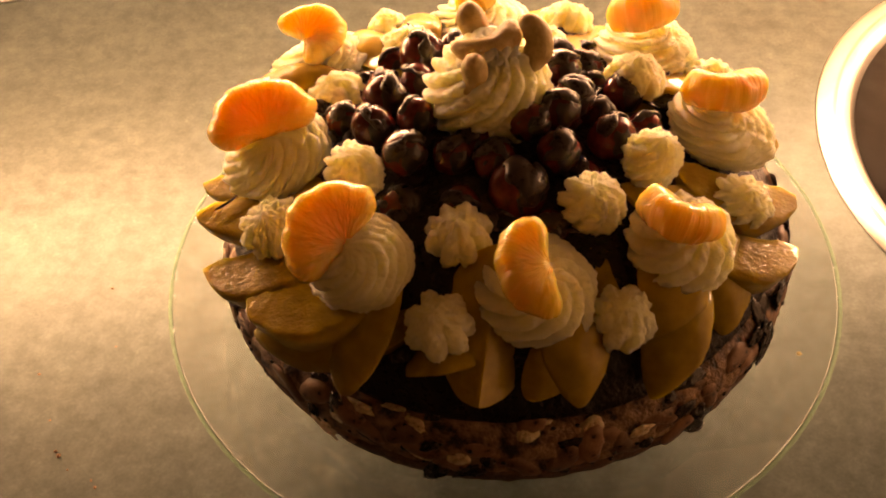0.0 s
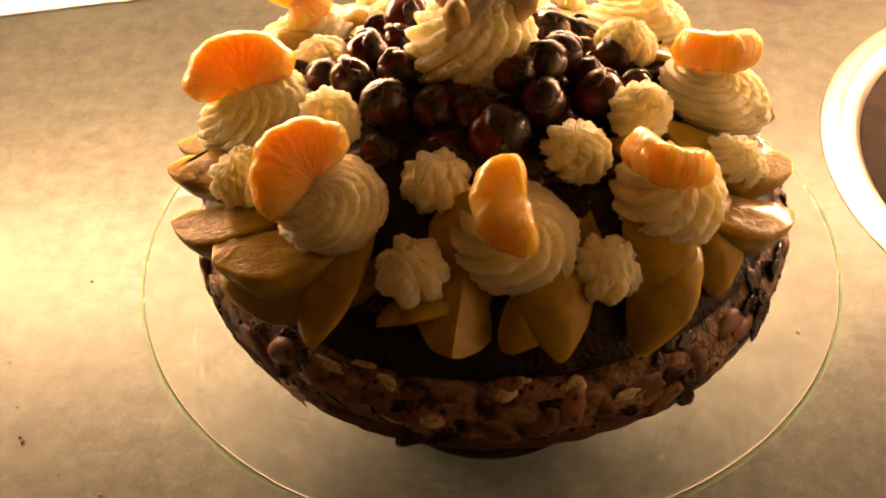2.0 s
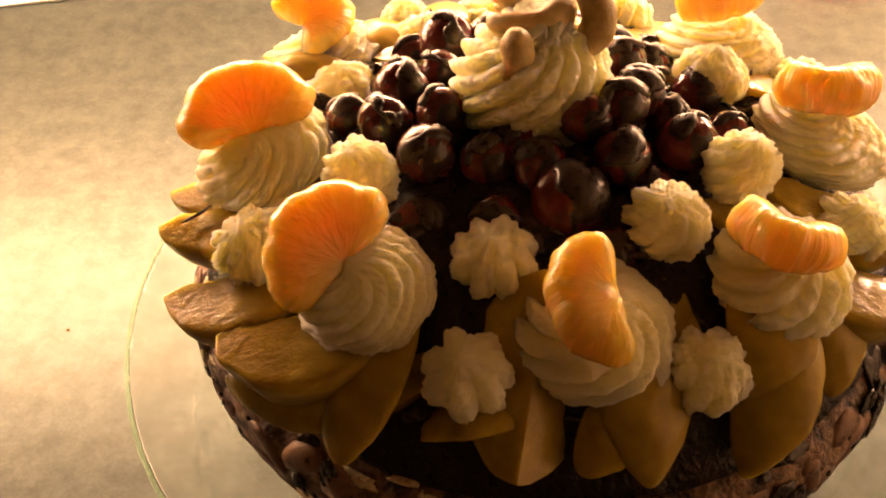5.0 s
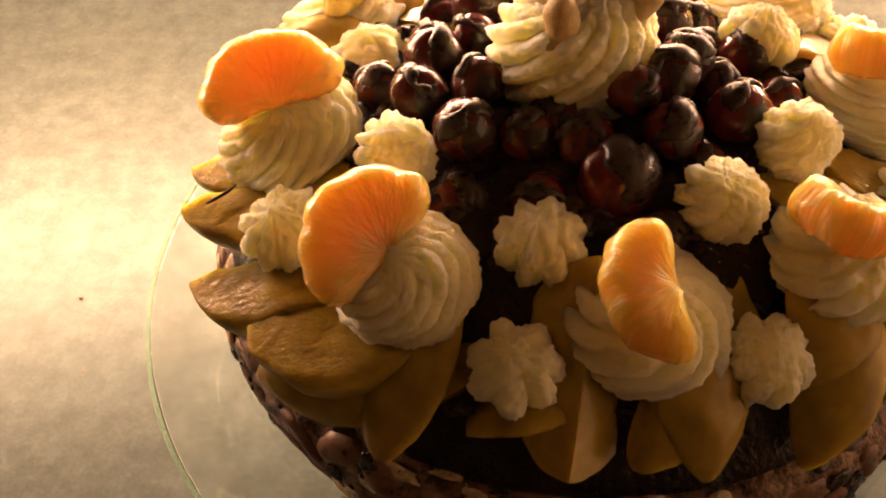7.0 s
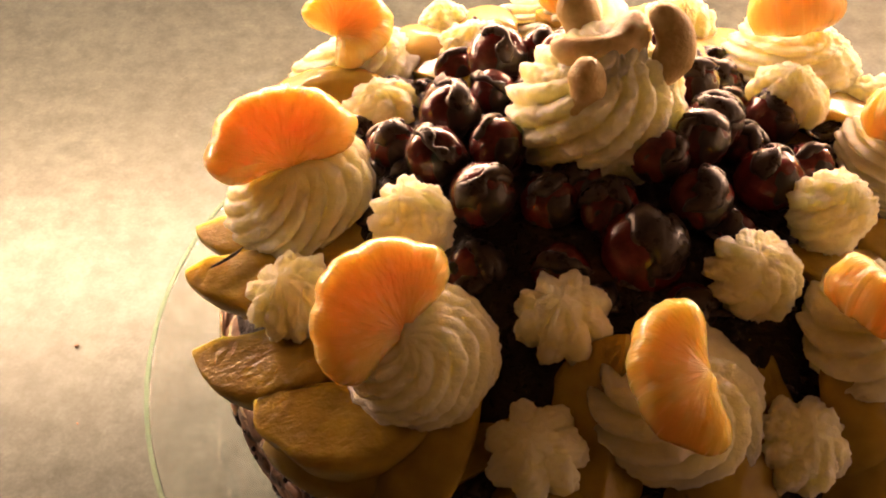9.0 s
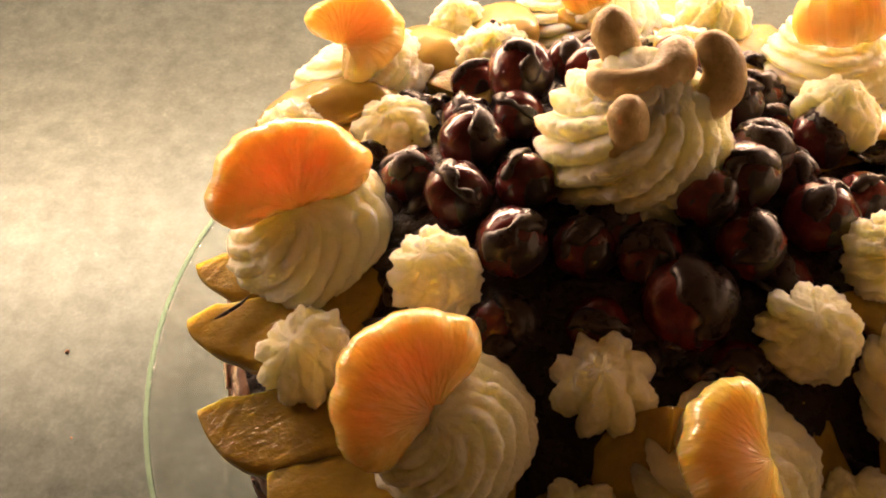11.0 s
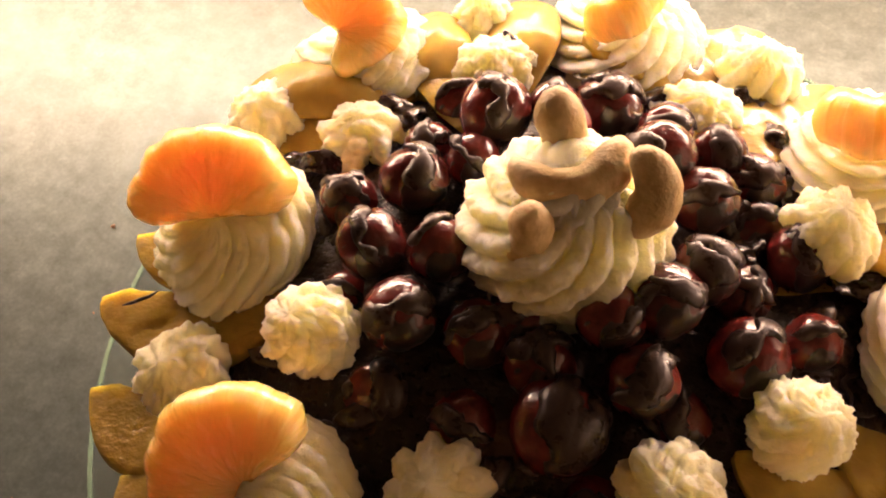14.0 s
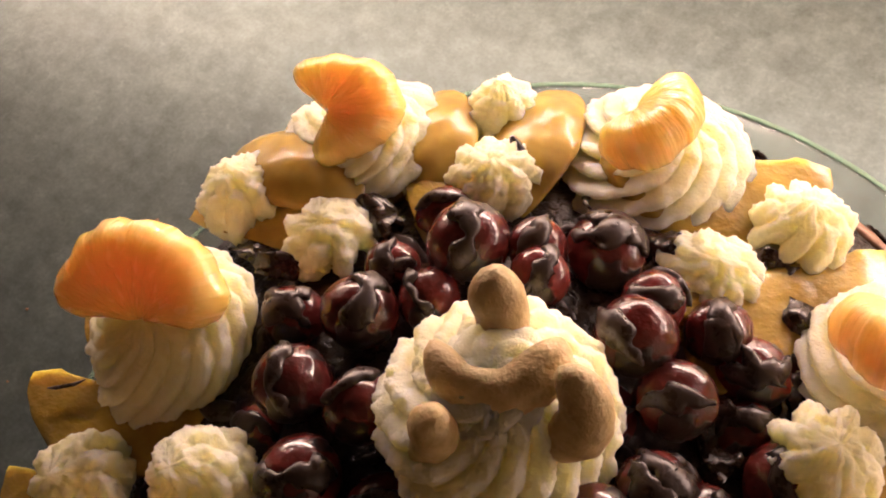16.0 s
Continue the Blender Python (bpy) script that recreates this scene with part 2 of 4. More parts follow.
PLASTER = material("beige_wall_paint", (0.56, 0.45, 0.33), 0.7)
v = coords(PLASTER)
h1 = noise_of(PLASTER, v, 30, 5)
paint(PLASTER, ramp(PLASTER, h1, [(0.3, (0.64, 0.55, 0.42)), (0.7, (0.74, 0.66, 0.52))]))
bump(PLASTER, [(h1, 0.3)], 0.001)
# darker copy of the plaster for two unseen walls, to weaken bounced light
DIM_PLASTER = material("dimmed_wall_paint", (0.2, 0.15, 0.11), 0.7)
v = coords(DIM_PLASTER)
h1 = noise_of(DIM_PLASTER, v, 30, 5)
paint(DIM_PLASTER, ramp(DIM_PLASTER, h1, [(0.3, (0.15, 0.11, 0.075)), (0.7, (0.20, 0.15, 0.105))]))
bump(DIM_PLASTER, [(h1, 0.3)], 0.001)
WOOD = material("cabinet_veneer", (0.22, 0.12, 0.06), 0.45)
v = coords(WOOD, (0.6, 9, 9))
h1 = noise_of(WOOD, v, 14, 5)
paint(WOOD, ramp(WOOD, h1, [(0.3, (0.15, 0.075, 0.035)), (0.7, (0.28, 0.16, 0.085))]))
TUBE = material("lit_tube", (0.9, 0.9, 0.85), 0.4)
e = TUBE.node_tree.nodes["Principled BSDF"]
e.inputs["Emission Color"].default_value, e.inputs["Emission Strength"].default_value = (1.0, 0.72, 0.385, 1), 88.0
FLOOR = material("dark_floor", (0.07, 0.05, 0.035), 0.5)
v = coords(FLOOR, (1, 6, 1))
paint(FLOOR, ramp(FLOOR, noise_of(FLOOR, v, 6, 5), [(0.3, (0.05, 0.034, 0.022)), (0.7, (0.10, 0.07, 0.046))]))
RED = material("red_plastic", (0.95, 0.38, 0.30), 0.25, subsurface=0.6, radius=(1, 0.3, 0.2), scale=0.01)
CRUMB = material("baked_crumb", (0.2, 0.1, 0.045), 0.7)
v = coords(CRUMB)
h1 = noise_of(CRUMB, v, 900, 3)
paint(CRUMB, ramp(CRUMB, h1, [(0.3, (0.09, 0.045, 0.02)), (0.7, (0.3, 0.17, 0.08))]))

CHIP = material("melted_chocolate", (0.014, 0.008, 0.005), 0.2)
v = coords(CHIP)
h1 = noise_of(CHIP, v, 300, 3)
paint(CHIP, ramp(CHIP, h1, [(0.3, (0.009, 0.005, 0.003)), (0.75, (0.03, 0.017, 0.01))]), grey_ramp(CHIP, h1, 0.12, 0.35))
bump(CHIP, [(h1, 0.5)], 0.0012)


# ---- building helpers ----
def mesh_of(name, verts, faces, mat, smooth=True):
    me = bpy.data.meshes.new(name)
    me.from_pydata([tuple(p) for p in verts], [], faces)
    me.materials.append(mat)
    me.polygons.foreach_set("use_smooth", [smooth] * len(me.polygons))
    me.update()
    return me


def rings(name, rows, mat, closed=True, caps=True, smooth=True):
    """A skin over rows of points, each row a closed ring; the ends are closed to a point."""
    rows = np.asarray(rows, float)
    nv, nu = rows.shape[:2]
    verts = rows.reshape(-1, 3).tolist()
    faces = []
    for j in range(nv - 1):
        for i in range(nu if closed else nu - 1):
            k = (i + 1) % nu
            faces.append((j * nu + i, j * nu + k, (j + 1) * nu + k, (j + 1) * nu + i))
    if caps:
        for j, flip in ((0, True), (nv - 1, False)):
            verts.append(rows[j].mean(0).tolist())
            top = len(verts) - 1
            for i in range(nu):
                a, b = j * nu + i, j * nu + (i + 1) % nu
                faces.append((b, a, top) if flip else (a, b, top))
    return mesh_of(name, verts, faces, mat, smooth)


def lathe(name, profile, mat, steps=96, smooth=True):
    """A closed or open body turned round z from (radius, height) pairs."""
    a = np.linspace(0, 2 * np.pi, steps, endpoint=False)
    return rings(name, [np.stack([r * np.cos(a), r * np.sin(a), np.full(steps, z)], 1) for r, z in profile], mat, caps=True, smooth=smooth)


def wobble(p, size, seed, octaves=3):
    """Smooth unevenness between about -1 and 1 at points p, with lumps of that size."""
    rs = np.random.RandomState(seed)
    out, amp, k = np.zeros(len(p)), 1.0, 2 * np.pi / size
    for _ in range(octaves):
        for _ in range(4):
            d = rs.normal(size=3)
            d /= np.linalg.norm(d)
            out += amp * 0.35 * np.sin(p @ d * k * rs.uniform(0.6, 1.4) + rs.uniform(0, 6.28))
        amp, k = amp * 0.5, k * 2
    return out


def part(name, me, parent, label="", where=None):
    ob = new(name, me)
    ob.parent = parent
    if where is not None:
        ob.matrix_basis = where
    return tagged(ob, label)


def thing(name, me, where, label, category, group="", kind=""):
    ob = new(name, me)
    ob.matrix_basis = where
    return tagged(ob, label, category, group, kind)


def box(name, size, mat, soft=0.002):
    bm = bmesh.new()
    bmesh.ops.create_cube(bm, size=1, matrix=Matrix.Diagonal((*size, 1)))
    bmesh.ops.bevel(bm, geom=bm.edges[:], offset=soft, segments=2, affect="EDGES", profile=0.5)
    me = bpy.data.meshes.new(name)
    bm.to_mesh(me)
    bm.free()
    me.materials.append(mat)
    return me


def axes(x, y, place):
    """A pose with local x and y along (about) the given directions."""
    x = Vector(x).normalized()
    z = x.cross(Vector(y)).normalized()
    y = z.cross(x)
    m = Matrix((x, y, z)).transposed().to_4x4()
    m.translation = place
    return m


def tube(name, path, width, height, mat, up=None, sides=7):
    """A tapered string laid along path (n x 3); up: its upward directions."""
    path = np.asarray(path, float)
    width = np.broadcast_to(width, len(path))
    t = np.gradient(path, axis=0)
    t /= np.linalg.norm(t, axis=1)[:, None] + 1e-12
    u = np.tile([0.0, 0.0, 1.0], (len(path), 1)) if up is None else np.asarray(up, float)
    s = np.cross(t, u)
    s /= np.linalg.norm(s, axis=1)[:, None] + 1e-12
    u = np.cross(s, t)
    q = np.linspace(0, 1, len(path))
    taper = np.clip(np.minimum(q, 1 - q) * 7, 0.12, 1) ** 0.6
    a = np.linspace(0, 2 * np.pi, sides, endpoint=False)
    rows = [p + taper[i] * (np.outer(np.cos(a), s[i]) * width[i] / 2 + np.outer(np.sin(a), u[i]) * height / 2) for i, p in enumerate(path)]
    return rings(name, rows, mat)


# ---- the place ----
SINK = Vector((0.408, 0.190, 0))
SINK_OUT, SINK_IN = 0.199, 0.176


def worktop_with_hole():
    """A slab with a round hole for the basin, its top at z = 0."""
    bm = bmesh.new()
    a = np.linspace(0, 2 * np.pi, 96, endpoint=False)
    r = SINK_OUT - 0.008
    inner = [bm.verts.new((SINK.x + r * math.cos(t), SINK.y + r * math.sin(t), 0)) for t in a]
    rr = 0.232
    mid = [bm.verts.new((SINK.x + rr * math.cos(t), SINK.y + rr * math.sin(t), 0)) for t in a]
    for i in range(96):
        k = (i + 1) % 96
        bm.faces.new((inner[i], mid[i], mid[k], inner[k]))
    corner = [plan(-1.4, 0.43), plan(-1.4, -0.17), plan(1.6, -0.17), plan(1.6, 0.43)]
    cv = [bm.verts.new(p) for p in corner]
    ed = [bm.edges.new((cv[i], cv[(i + 1) % 4])) for i in range(4)]
    loop = [bm.edges.get((mid[i], mid[(i + 1) % 96])) for i in range(96)]
    bmesh.ops.triangle_fill(bm, use_beauty=True, use_dissolve=False, edges=ed + loop)
    top = bm.faces[:]
    ext = bmesh.ops.extrude_face_region(bm, geom=top)
    bmesh.ops.translate(bm, vec=(0, 0, -0.04), verts=[g for g in ext["geom"] if isinstance(g, bmesh.types.BMVert)])
    bmesh.ops.recalc_face_normals(bm, faces=bm.faces[:])
    me = bpy.data.meshes.new("worktop")
    bm.to_mesh(me)
    bm.free()
    me.materials.append(WORKTOP)
    return me


tagged(new("worktop", worktop_with_hole()), "grey mottled laminate kitchen worktop with a round basin cut-out", "worktop", kind="structure")
wall = thing("wall_back", box("wall_back", (3.98, 0.1, 3.2), PLASTER), Matrix.Translation(plan(0.48, 0.486, 0.64)) @ pose(0, 0, 0, 0, 0, TURN), "beige painted kitchen wall behind the worktop", "wall", kind="structure")


def strip_mesh():
    """A metal edge strip with a sloping front, drawn along the wall."""
    prof = [(0.0, 0.0), (-0.0115, 0.0), (-0.0115, 0.0015), (-0.0105, 0.0025), (-0.0015, 0.0085), (0.0, 0.0088)]
    rows = [np.array([[x, n, z] for n, z in prof]) for x in np.linspace(-1.5, 1.5, 13)]
    return rings("trim", rows, STEEL, smooth=False)


tagged(new("trim", strip_mesh()), "bright metal edge strip along the back of the worktop", "trim", kind="structure").matrix_basis = Matrix.Translation(plan(0.1, 0.4355, 0.0002)) @ pose(0, 0, 0, 0, 0, TURN)

thing("floor", box("floor", (5.0, 4.0, 0.05), FLOOR, 0.003), Matrix.Translation(plan(0.1, -1.5, -0.93)) @ pose(0, 0, 0, 0, 0, TURN), "dark wooden kitchen floor", "floor", kind="structure")
thing("base_cabinet", box("base_cabinet", (2.9, 0.55, 0.70), WOOD, 0.003), Matrix.Translation(plan(0.1, 0.14, -0.555)) @ pose(0, 0, 0, 0, 0, TURN), "brown veneered base cabinet under the worktop", "cabinet")

# wall shelf with the tube lamp under it
shelf = thing("wall_cabinet", box("wall_cabinet", (2.4, 0.25, 0.5), WOOD, 0.003), Matrix.Translation(plan(0.1, 0.310, 0.5555)) @ pose(0, 0, 0, 0, 0, TURN), "brown veneered wall cabinet over the worktop", "cabinet")
lamp = new("tube_lamp")
lamp.matrix_basis = Matrix.Translation((0.22, 0.388, 0.230)) @ pose(0, 0, 0, 0, 0, 8)
tagged(lamp, "lit warm white tube lamp under the wall cabinet", "lamp")
part("housing", box("housing", (2.08, 0.06, 0.03), STEEL, 0.004), lamp, "metal lamp housing", Matrix.Translation((0, 0, 0.05)))
a = np.linspace(0, 2 * np.pi, 20, endpoint=False)
part("tube", rings("tube", [np.stack([np.full(20, x), 0.012 * np.cos(a), 0.012 * np.sin(a)], 1) for x in np.linspace(-1.0, 1.0, 9)], TUBE), lamp, "glowing glass tube", Matrix.Translation((0, 0, 0.018)))

# unseen rest of the room, added; open on the right for the world light
thing("wall_left", box("wall_left", (0.1, 3.4, 3.2), DIM_PLASTER), Matrix.Translation(plan(-1.45, -1.2, 0.64)) @ pose(0, 0, 0, 0, 0, TURN), "unseen kitchen wall beside the worktop, darkened to cut bounced light", "wall", kind="structure")
thing("ceiling", box("ceiling", (3.9, 3.2, 0.08), PLASTER), Matrix.Translation(plan(0.5, -1.1, 1.74)) @ pose(0, 0, 0, 0, 0, TURN), "beige painted kitchen ceiling", "ceiling", kind="structure")


def opening_wall(name, length, lo, hi):
    """A wall along y with one wide opening through it, from lo to hi."""
    bm = bmesh.new()
    for y0, y1, z0, z1 in ((-length / 2, lo, -1.6, 1.6), (hi, length / 2, -1.6, 1.6), (lo, hi, 1.15, 1.6)):
        bmesh.ops.create_cube(bm, size=1, matrix=Matrix.Translation((0, (y0 + y1) / 2, (z0 + z1) / 2)) @ Matrix.Diagonal((0.1, y1 - y0, z1 - z0, 1)))
    me = bpy.data.meshes.new(name)
    bm.to_mesh(me)
    bm.free()
    me.materials.append(PLASTER)
    return me


thing("wall_right", opening_wall("wall_right", 3.1, -1.2, 1.40), Matrix.Translation(plan(2.42, -1.09, 0.64)) @ pose(0, 0, 0, 0, 0, TURN), "unseen beige kitchen wall, left wide open to let world light in", "wall", kind="structure")
# added wall out of view, shuts out world light from the front
thing("wall_front", box("wall_front", (3.9, 0.1, 3.2), DIM_PLASTER), Matrix.Translation(plan(0.5, -2.7, 0.64)) @ pose(0, 0, 0, 0, 0, TURN), "unseen kitchen wall across the room, darkened to cut bounced light", "wall", kind="structure")

# round basin
sink = new("round_sink")
sink.matrix_basis = Matrix.Translation(SINK)
tagged(sink, "round stainless steel sink set into the worktop", "sink")
part("rim", lathe("rim", [(SINK_IN - 0.004, -0.006), (SINK_IN, -0.0005), (SINK_IN + 0.002, 0.0014), (SINK_IN + 0.009, 0.0030), (SINK_IN + 0.0105, 0.0028), (SINK_IN + 0.0115, 0.0019), (SINK_IN + 0.0130, 0.0022), (SINK_OUT - 0.004, 0.0015), (SINK_OUT - 0.001, 0.0010), (SINK_OUT, 0.0003), (SINK_OUT - 0.003, -0.001)], STEEL, 128), sink, "flat bright steel rim")
bm = bmesh.new()
bm.from_mesh(sink.children[0].data)
bmesh.ops.delete(bm, geom=[f for f in bm.faces if len(f.verts) == 3], context="FACES")
bm.to_mesh(sink.children[0].data)
bm.free()
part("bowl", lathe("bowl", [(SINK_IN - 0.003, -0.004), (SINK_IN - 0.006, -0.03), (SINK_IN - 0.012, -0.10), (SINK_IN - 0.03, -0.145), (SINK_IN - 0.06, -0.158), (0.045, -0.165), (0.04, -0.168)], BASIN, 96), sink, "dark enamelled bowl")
bm = bmesh.new()
bm.from_mesh(sink.children[1].data)
bm.faces.ensure_lookup_table()
bmesh.ops.delete(bm, geom=[f for f in bm.faces if len(f.verts) == 3 and f.calc_center_median().z > -0.05], context="FACES")
bm.to_mesh(sink.children[1].data)
bm.free()

# red plastic lid at the back
a = np.linspace(0, 2 * np.pi, 64, endpoint=False)


def squircle(rx, ry, z, p=4.0):
    k = (np.abs(np.cos(a)) ** p + np.abs(np.sin(a)) ** p) ** (-1 / p)
    return np.stack([rx * k * np.cos(a), ry * k * np.sin(a), np.full(64, z)], 1)


thing("plastic_lid", rings("plastic_lid", [squircle(0.028, 0.04, 0.0), squircle(0.03, 0.042, 0.001), squircle(0.031, 0.043, 0.008), squircle(0.029, 0.041, 0.0085), squircle(0.028, 0.04, 0.004), squircle(0.022, 0.03, 0.003)], RED),
      Matrix.Translation((0.207, 0.424, 0.0)) @ pose(0, 0, 0, 0, 0, 8), "red translucent plastic lid lying on the worktop", "lid")


# ---- glass cake stand ----
stand = new("cake_stand")
stand.matrix_basis = Matrix.Translation(CAKE)
tagged(stand, "clear glass cake stand with a greenish edge", "cake stand")
z0, r0 = PLATE_Z, PLATE_R
plate = part("plate", lathe("plate", [(0.001, z0 - 0.0020), (r0 - 0.003, z0 - 0.0020), (r0 - 0.0018, z0 - 0.0018), (r0 - 0.0018, z0 - 0.0002), (r0 - 0.003, z0), (0.001, z0)], GLASS, 160), stand, "round clear glass plate")
a = np.linspace(0, 2 * np.pi, 10, endpoint=False)
big = np.linspace(0, 2 * np.pi, 160, endpoint=False)
ring_rows = [np.stack([(r0 - 0.0009 + 0.0009 * np.cos(t)) * np.cos(big), (r0 - 0.0009 + 0.0009 * np.cos(t)) * np.sin(big), np.full(160, z0 - 0.0010 + 0.0010 * np.sin(t))], 1) for t in np.linspace(-np.pi / 2, np.pi / 2, 9)]
edge = part("edge", rings("edge", ring_rows + [np.stack([(r0 - 0.0016) * np.cos(big), (r0 - 0.0016) * np.sin(big), np.full(160, z)], 1) for z in (z0 - 0.0003, z0 - 0.0017)] + ring_rows[:1], RIM_GLASS, caps=False), stand, "green polished glass edge")
foot = part("foot", lathe("foot", [(0.001, 0.0), (0.051, 0.0), (0.055, 0.002), (0.053, 0.005), (0.03, 0.012), (0.016, 0.024), (0.013, 0.045), (0.015, 0.068), (0.024, z0 - 0.0022), (0.001, z0 - 0.0022)], FOOT_GLASS, 96), stand, "turned glass foot, tinted dark for the cake's shade and reflection")
for ob in (plate, edge, foot):
    ob.visible_shadow = False

# ---- the cake ----
cake = new("fruit_cake")
cake.matrix_basis = Matrix.Translation((BODY.x, BODY.y, PLATE_Z)) @ Matrix.Diagonal((1.02, 1.0, 1, 1))
tagged(cake, "round fruit cake with chocolate glaze and cashews pressed into its side", "cake")
INV = cake.matrix_basis.inverted()


def turned(name, profile, mat, steps, amount, size, seed):
    """A turned body with an uneven skin."""
    a = np.linspace(0, 2 * np.pi, steps, endpoint=False)
    rows = np.array([np.stack([r * np.cos(a), r * np.sin(a), np.full(steps, z)], 1) for r, z in profile])
    flat = rows.reshape(-1, 3)
    w = wobble(flat, size, seed)
    d = flat.copy()
    d[:, 2] *= 0.3
    d /= np.linalg.norm(d, axis=1)[:, None] + 1e-9
    flat = flat + d * (w * amount)[:, None]
    flat[:, 2] = np.maximum(flat[:, 2], 0.0)
    return rings(name, flat.reshape(rows.shape), mat)


part("biscuit_base", turned("biscuit_base", [(0.115, 0.0), (0.1230, 0.0008), (0.1275, 0.005), (0.1300, 0.012), (0.1302, 0.0155), (0.124, 0.017)], SPONGE, 180, 0.0006, 0.012, 3), cake, "dark brown biscuit base")
part("cream_coat", turned("cream_coat", [(0.115, 0.0115), (0.1285, 0.012), (0.1302, 0.018), (0.1302, 0.026), (0.1282, 0.034), (0.1232, 0.039), (0.112, 0.04)], COAT, 240, 0.0012, 0.014, 4), cake, "cream coat with dark crumbs")
def glaze_mesh():
    a = np.linspace(0, 2 * np.pi, 220, endpoint=False)
    rows = [np.stack([0.118 * np.cos(a), 0.118 * np.sin(a), np.full(220, 0.028)], 1)]
    for r in np.linspace(0.1235, 0.003, 60):
        x, y = r * np.cos(a), r * np.sin(a)
        z = np.array([dome(BODY.x + p, BODY.y + q) for p, q in zip(x, y)]) - PLATE_Z - (0.003 if r > 0.121 else 0)
        rows.append(np.stack([x, y, z], 1))
    rows = np.array(rows)
    flat = rows.reshape(-1, 3)
    flat[:, 2] += wobble(flat, 0.02, 5) * 0.0009 + wobble(flat, 0.006, 6) * 0.0004
    return rings("glaze", flat.reshape(rows.shape), GLAZE)


part("glaze", glaze_mesh(), cake, "dark chocolate glaze on the domed top")


def cashew_mesh(name, length=0.026, thick=0.0105, bend=2.3, seed=0, mat=CASHEW, flat_by=1.0):
    """A curved nut: thick in the middle, one end fuller than the other."""
    n, k = 22, 16
    s = np.linspace(-0.5, 0.5, n)
    R = length / (2 * math.sin(bend / 2)) * 0.92
    t = np.linspace(0, 2 * np.pi, k, endpoint=False)
    rows = []
    for q in s:
        f = max(0.04, 1 - abs(2 * q) ** 3.4) ** 0.5 * (1.0 + 0.28 * q)
        c = np.array([R * math.sin(q * bend), R * (math.cos(q * bend) - math.cos(bend / 2) * 0.5), 0])
        nrm = np.array([math.sin(q * bend), math.cos(q * bend), 0])
        rad = thick / 2 * f
        rows.append(c + np.outer(np.cos(t) * rad * 0.95, nrm) + np.outer(np.sin(t) * rad * 0.85, [0, 0, 1]))
    rows = np.array(rows)
    rows -= rows.reshape(-1, 3).mean(0)
    flat = rows.reshape(-1, 3)
    flat += (wobble(flat, 0.009, seed) * 0.0003)[:, None] * flat / (np.linalg.norm(flat, axis=1)[:, None] + 1e-6)
    flat[:, 2] *= flat_by
    return rings(name, flat.reshape(rows.shape), mat)


# cashew halves, cream and chocolate pressed and smeared into the side
rnd = random.Random(11)
SIDE_NUTS = [cashew_mesh("cashew", rnd.uniform(0.014, 0.024), rnd.uniform(0.0080, 0.0118), rnd.uniform(1.4, 2.6), s, SIDE_NUT, 0.62) for s in range(8)]


def side_radius(z):
    """Radius of the cake's body at a height above the plate."""
    return float(np.interp(z, (0.002, 0.008, 0.012, 0.018, 0.026, 0.034, 0.039, 0.042), (0.1240, 0.1290, 0.1295, 0.1302, 0.1302, 0.1282, 0.1232, 0.119)))


def on_side(t, z, lift, tilt, lean):
    """A pose on the side: local x along it, turned by tilt, local z outwards."""
    out = Vector((math.cos(t), math.sin(t), lean)).normalized()
    level = Vector((-math.sin(t), math.cos(t), 0))
    along = level * math.cos(tilt) + out.cross(level) * math.sin(tilt)
    r = side_radius(z) + lift
    return axes(along, out.cross(along), Vector((r * math.cos(t), r * math.sin(t), z)))


for i in range(99):
    t = 2 * math.pi * (i + rnd.uniform(-0.5, 0.5)) / 99
    row = i % 3 % 2
    z = (0.0175, 0.0325, 0.0245)[i % 3] + rnd.uniform(-0.004, 0.004)
    part("cashew", rnd.choice(SIDE_NUTS), cake, where=on_side(t, z, rnd.uniform(-0.0032, -0.0004), rnd.gauss(0, 0.8) + rnd.choice((0, math.pi)), 0.45 * row))


def blob_mesh(name, length, width, thick, seed, mat):
    """A flat smear with an uneven outline, lying in the local xy plane."""
    bm = bmesh.new()
    bmesh.ops.create_icosphere(bm, subdivisions=3, radius=1)
    for vert in bm.verts:
        p = vert.co.copy()
        k = 1 + 0.45 * noise.noise(p * 1.5 + Vector((seed * 7.3, 0, 0))) + 0.22 * noise.noise(p * 4 + Vector((0, seed * 3.7, 0)))
        vert.co = Vector((p.x * k * length / 2, p.y * k * width / 2, p.z * thick / 2 * (0.8 + 0.5 * noise.noise(p * 3 + Vector((0, 0, seed * 5.1))))))
    me = bpy.data.meshes.new(name)
    bm.to_mesh(me)
    bm.free()
    me.materials.append(mat)
    me.polygons.foreach_set("use_smooth", [True] * len(me.polygons))
    return me


CREAM_SMEARS = [blob_mesh("cream_smear", rnd.uniform(0.007, 0.016), rnd.uniform(0.004, 0.008), 0.0022, 40 + s, SMEAR) for s in range(7)]
for i in range(36):
    z = rnd.choice((rnd.uniform(0.010, 0.016), rnd.uniform(0.022, 0.030), rnd.uniform(0.036, 0.040)))
    part("cream_smear", rnd.choice(CREAM_SMEARS), cake, where=on_side(rnd.uniform(0, 2 * math.pi), z, rnd.uniform(0.0, 0.0010), rnd.gauss(0, 0.35), 0.8 if z > 0.035 else 0.1))
DROPS = [blob_mesh("chocolate_smear", rnd.uniform(0.005, 0.021), rnd.uniform(0.004, 0.011), 0.0024, 60 + s, CHIP) for s in range(9)]
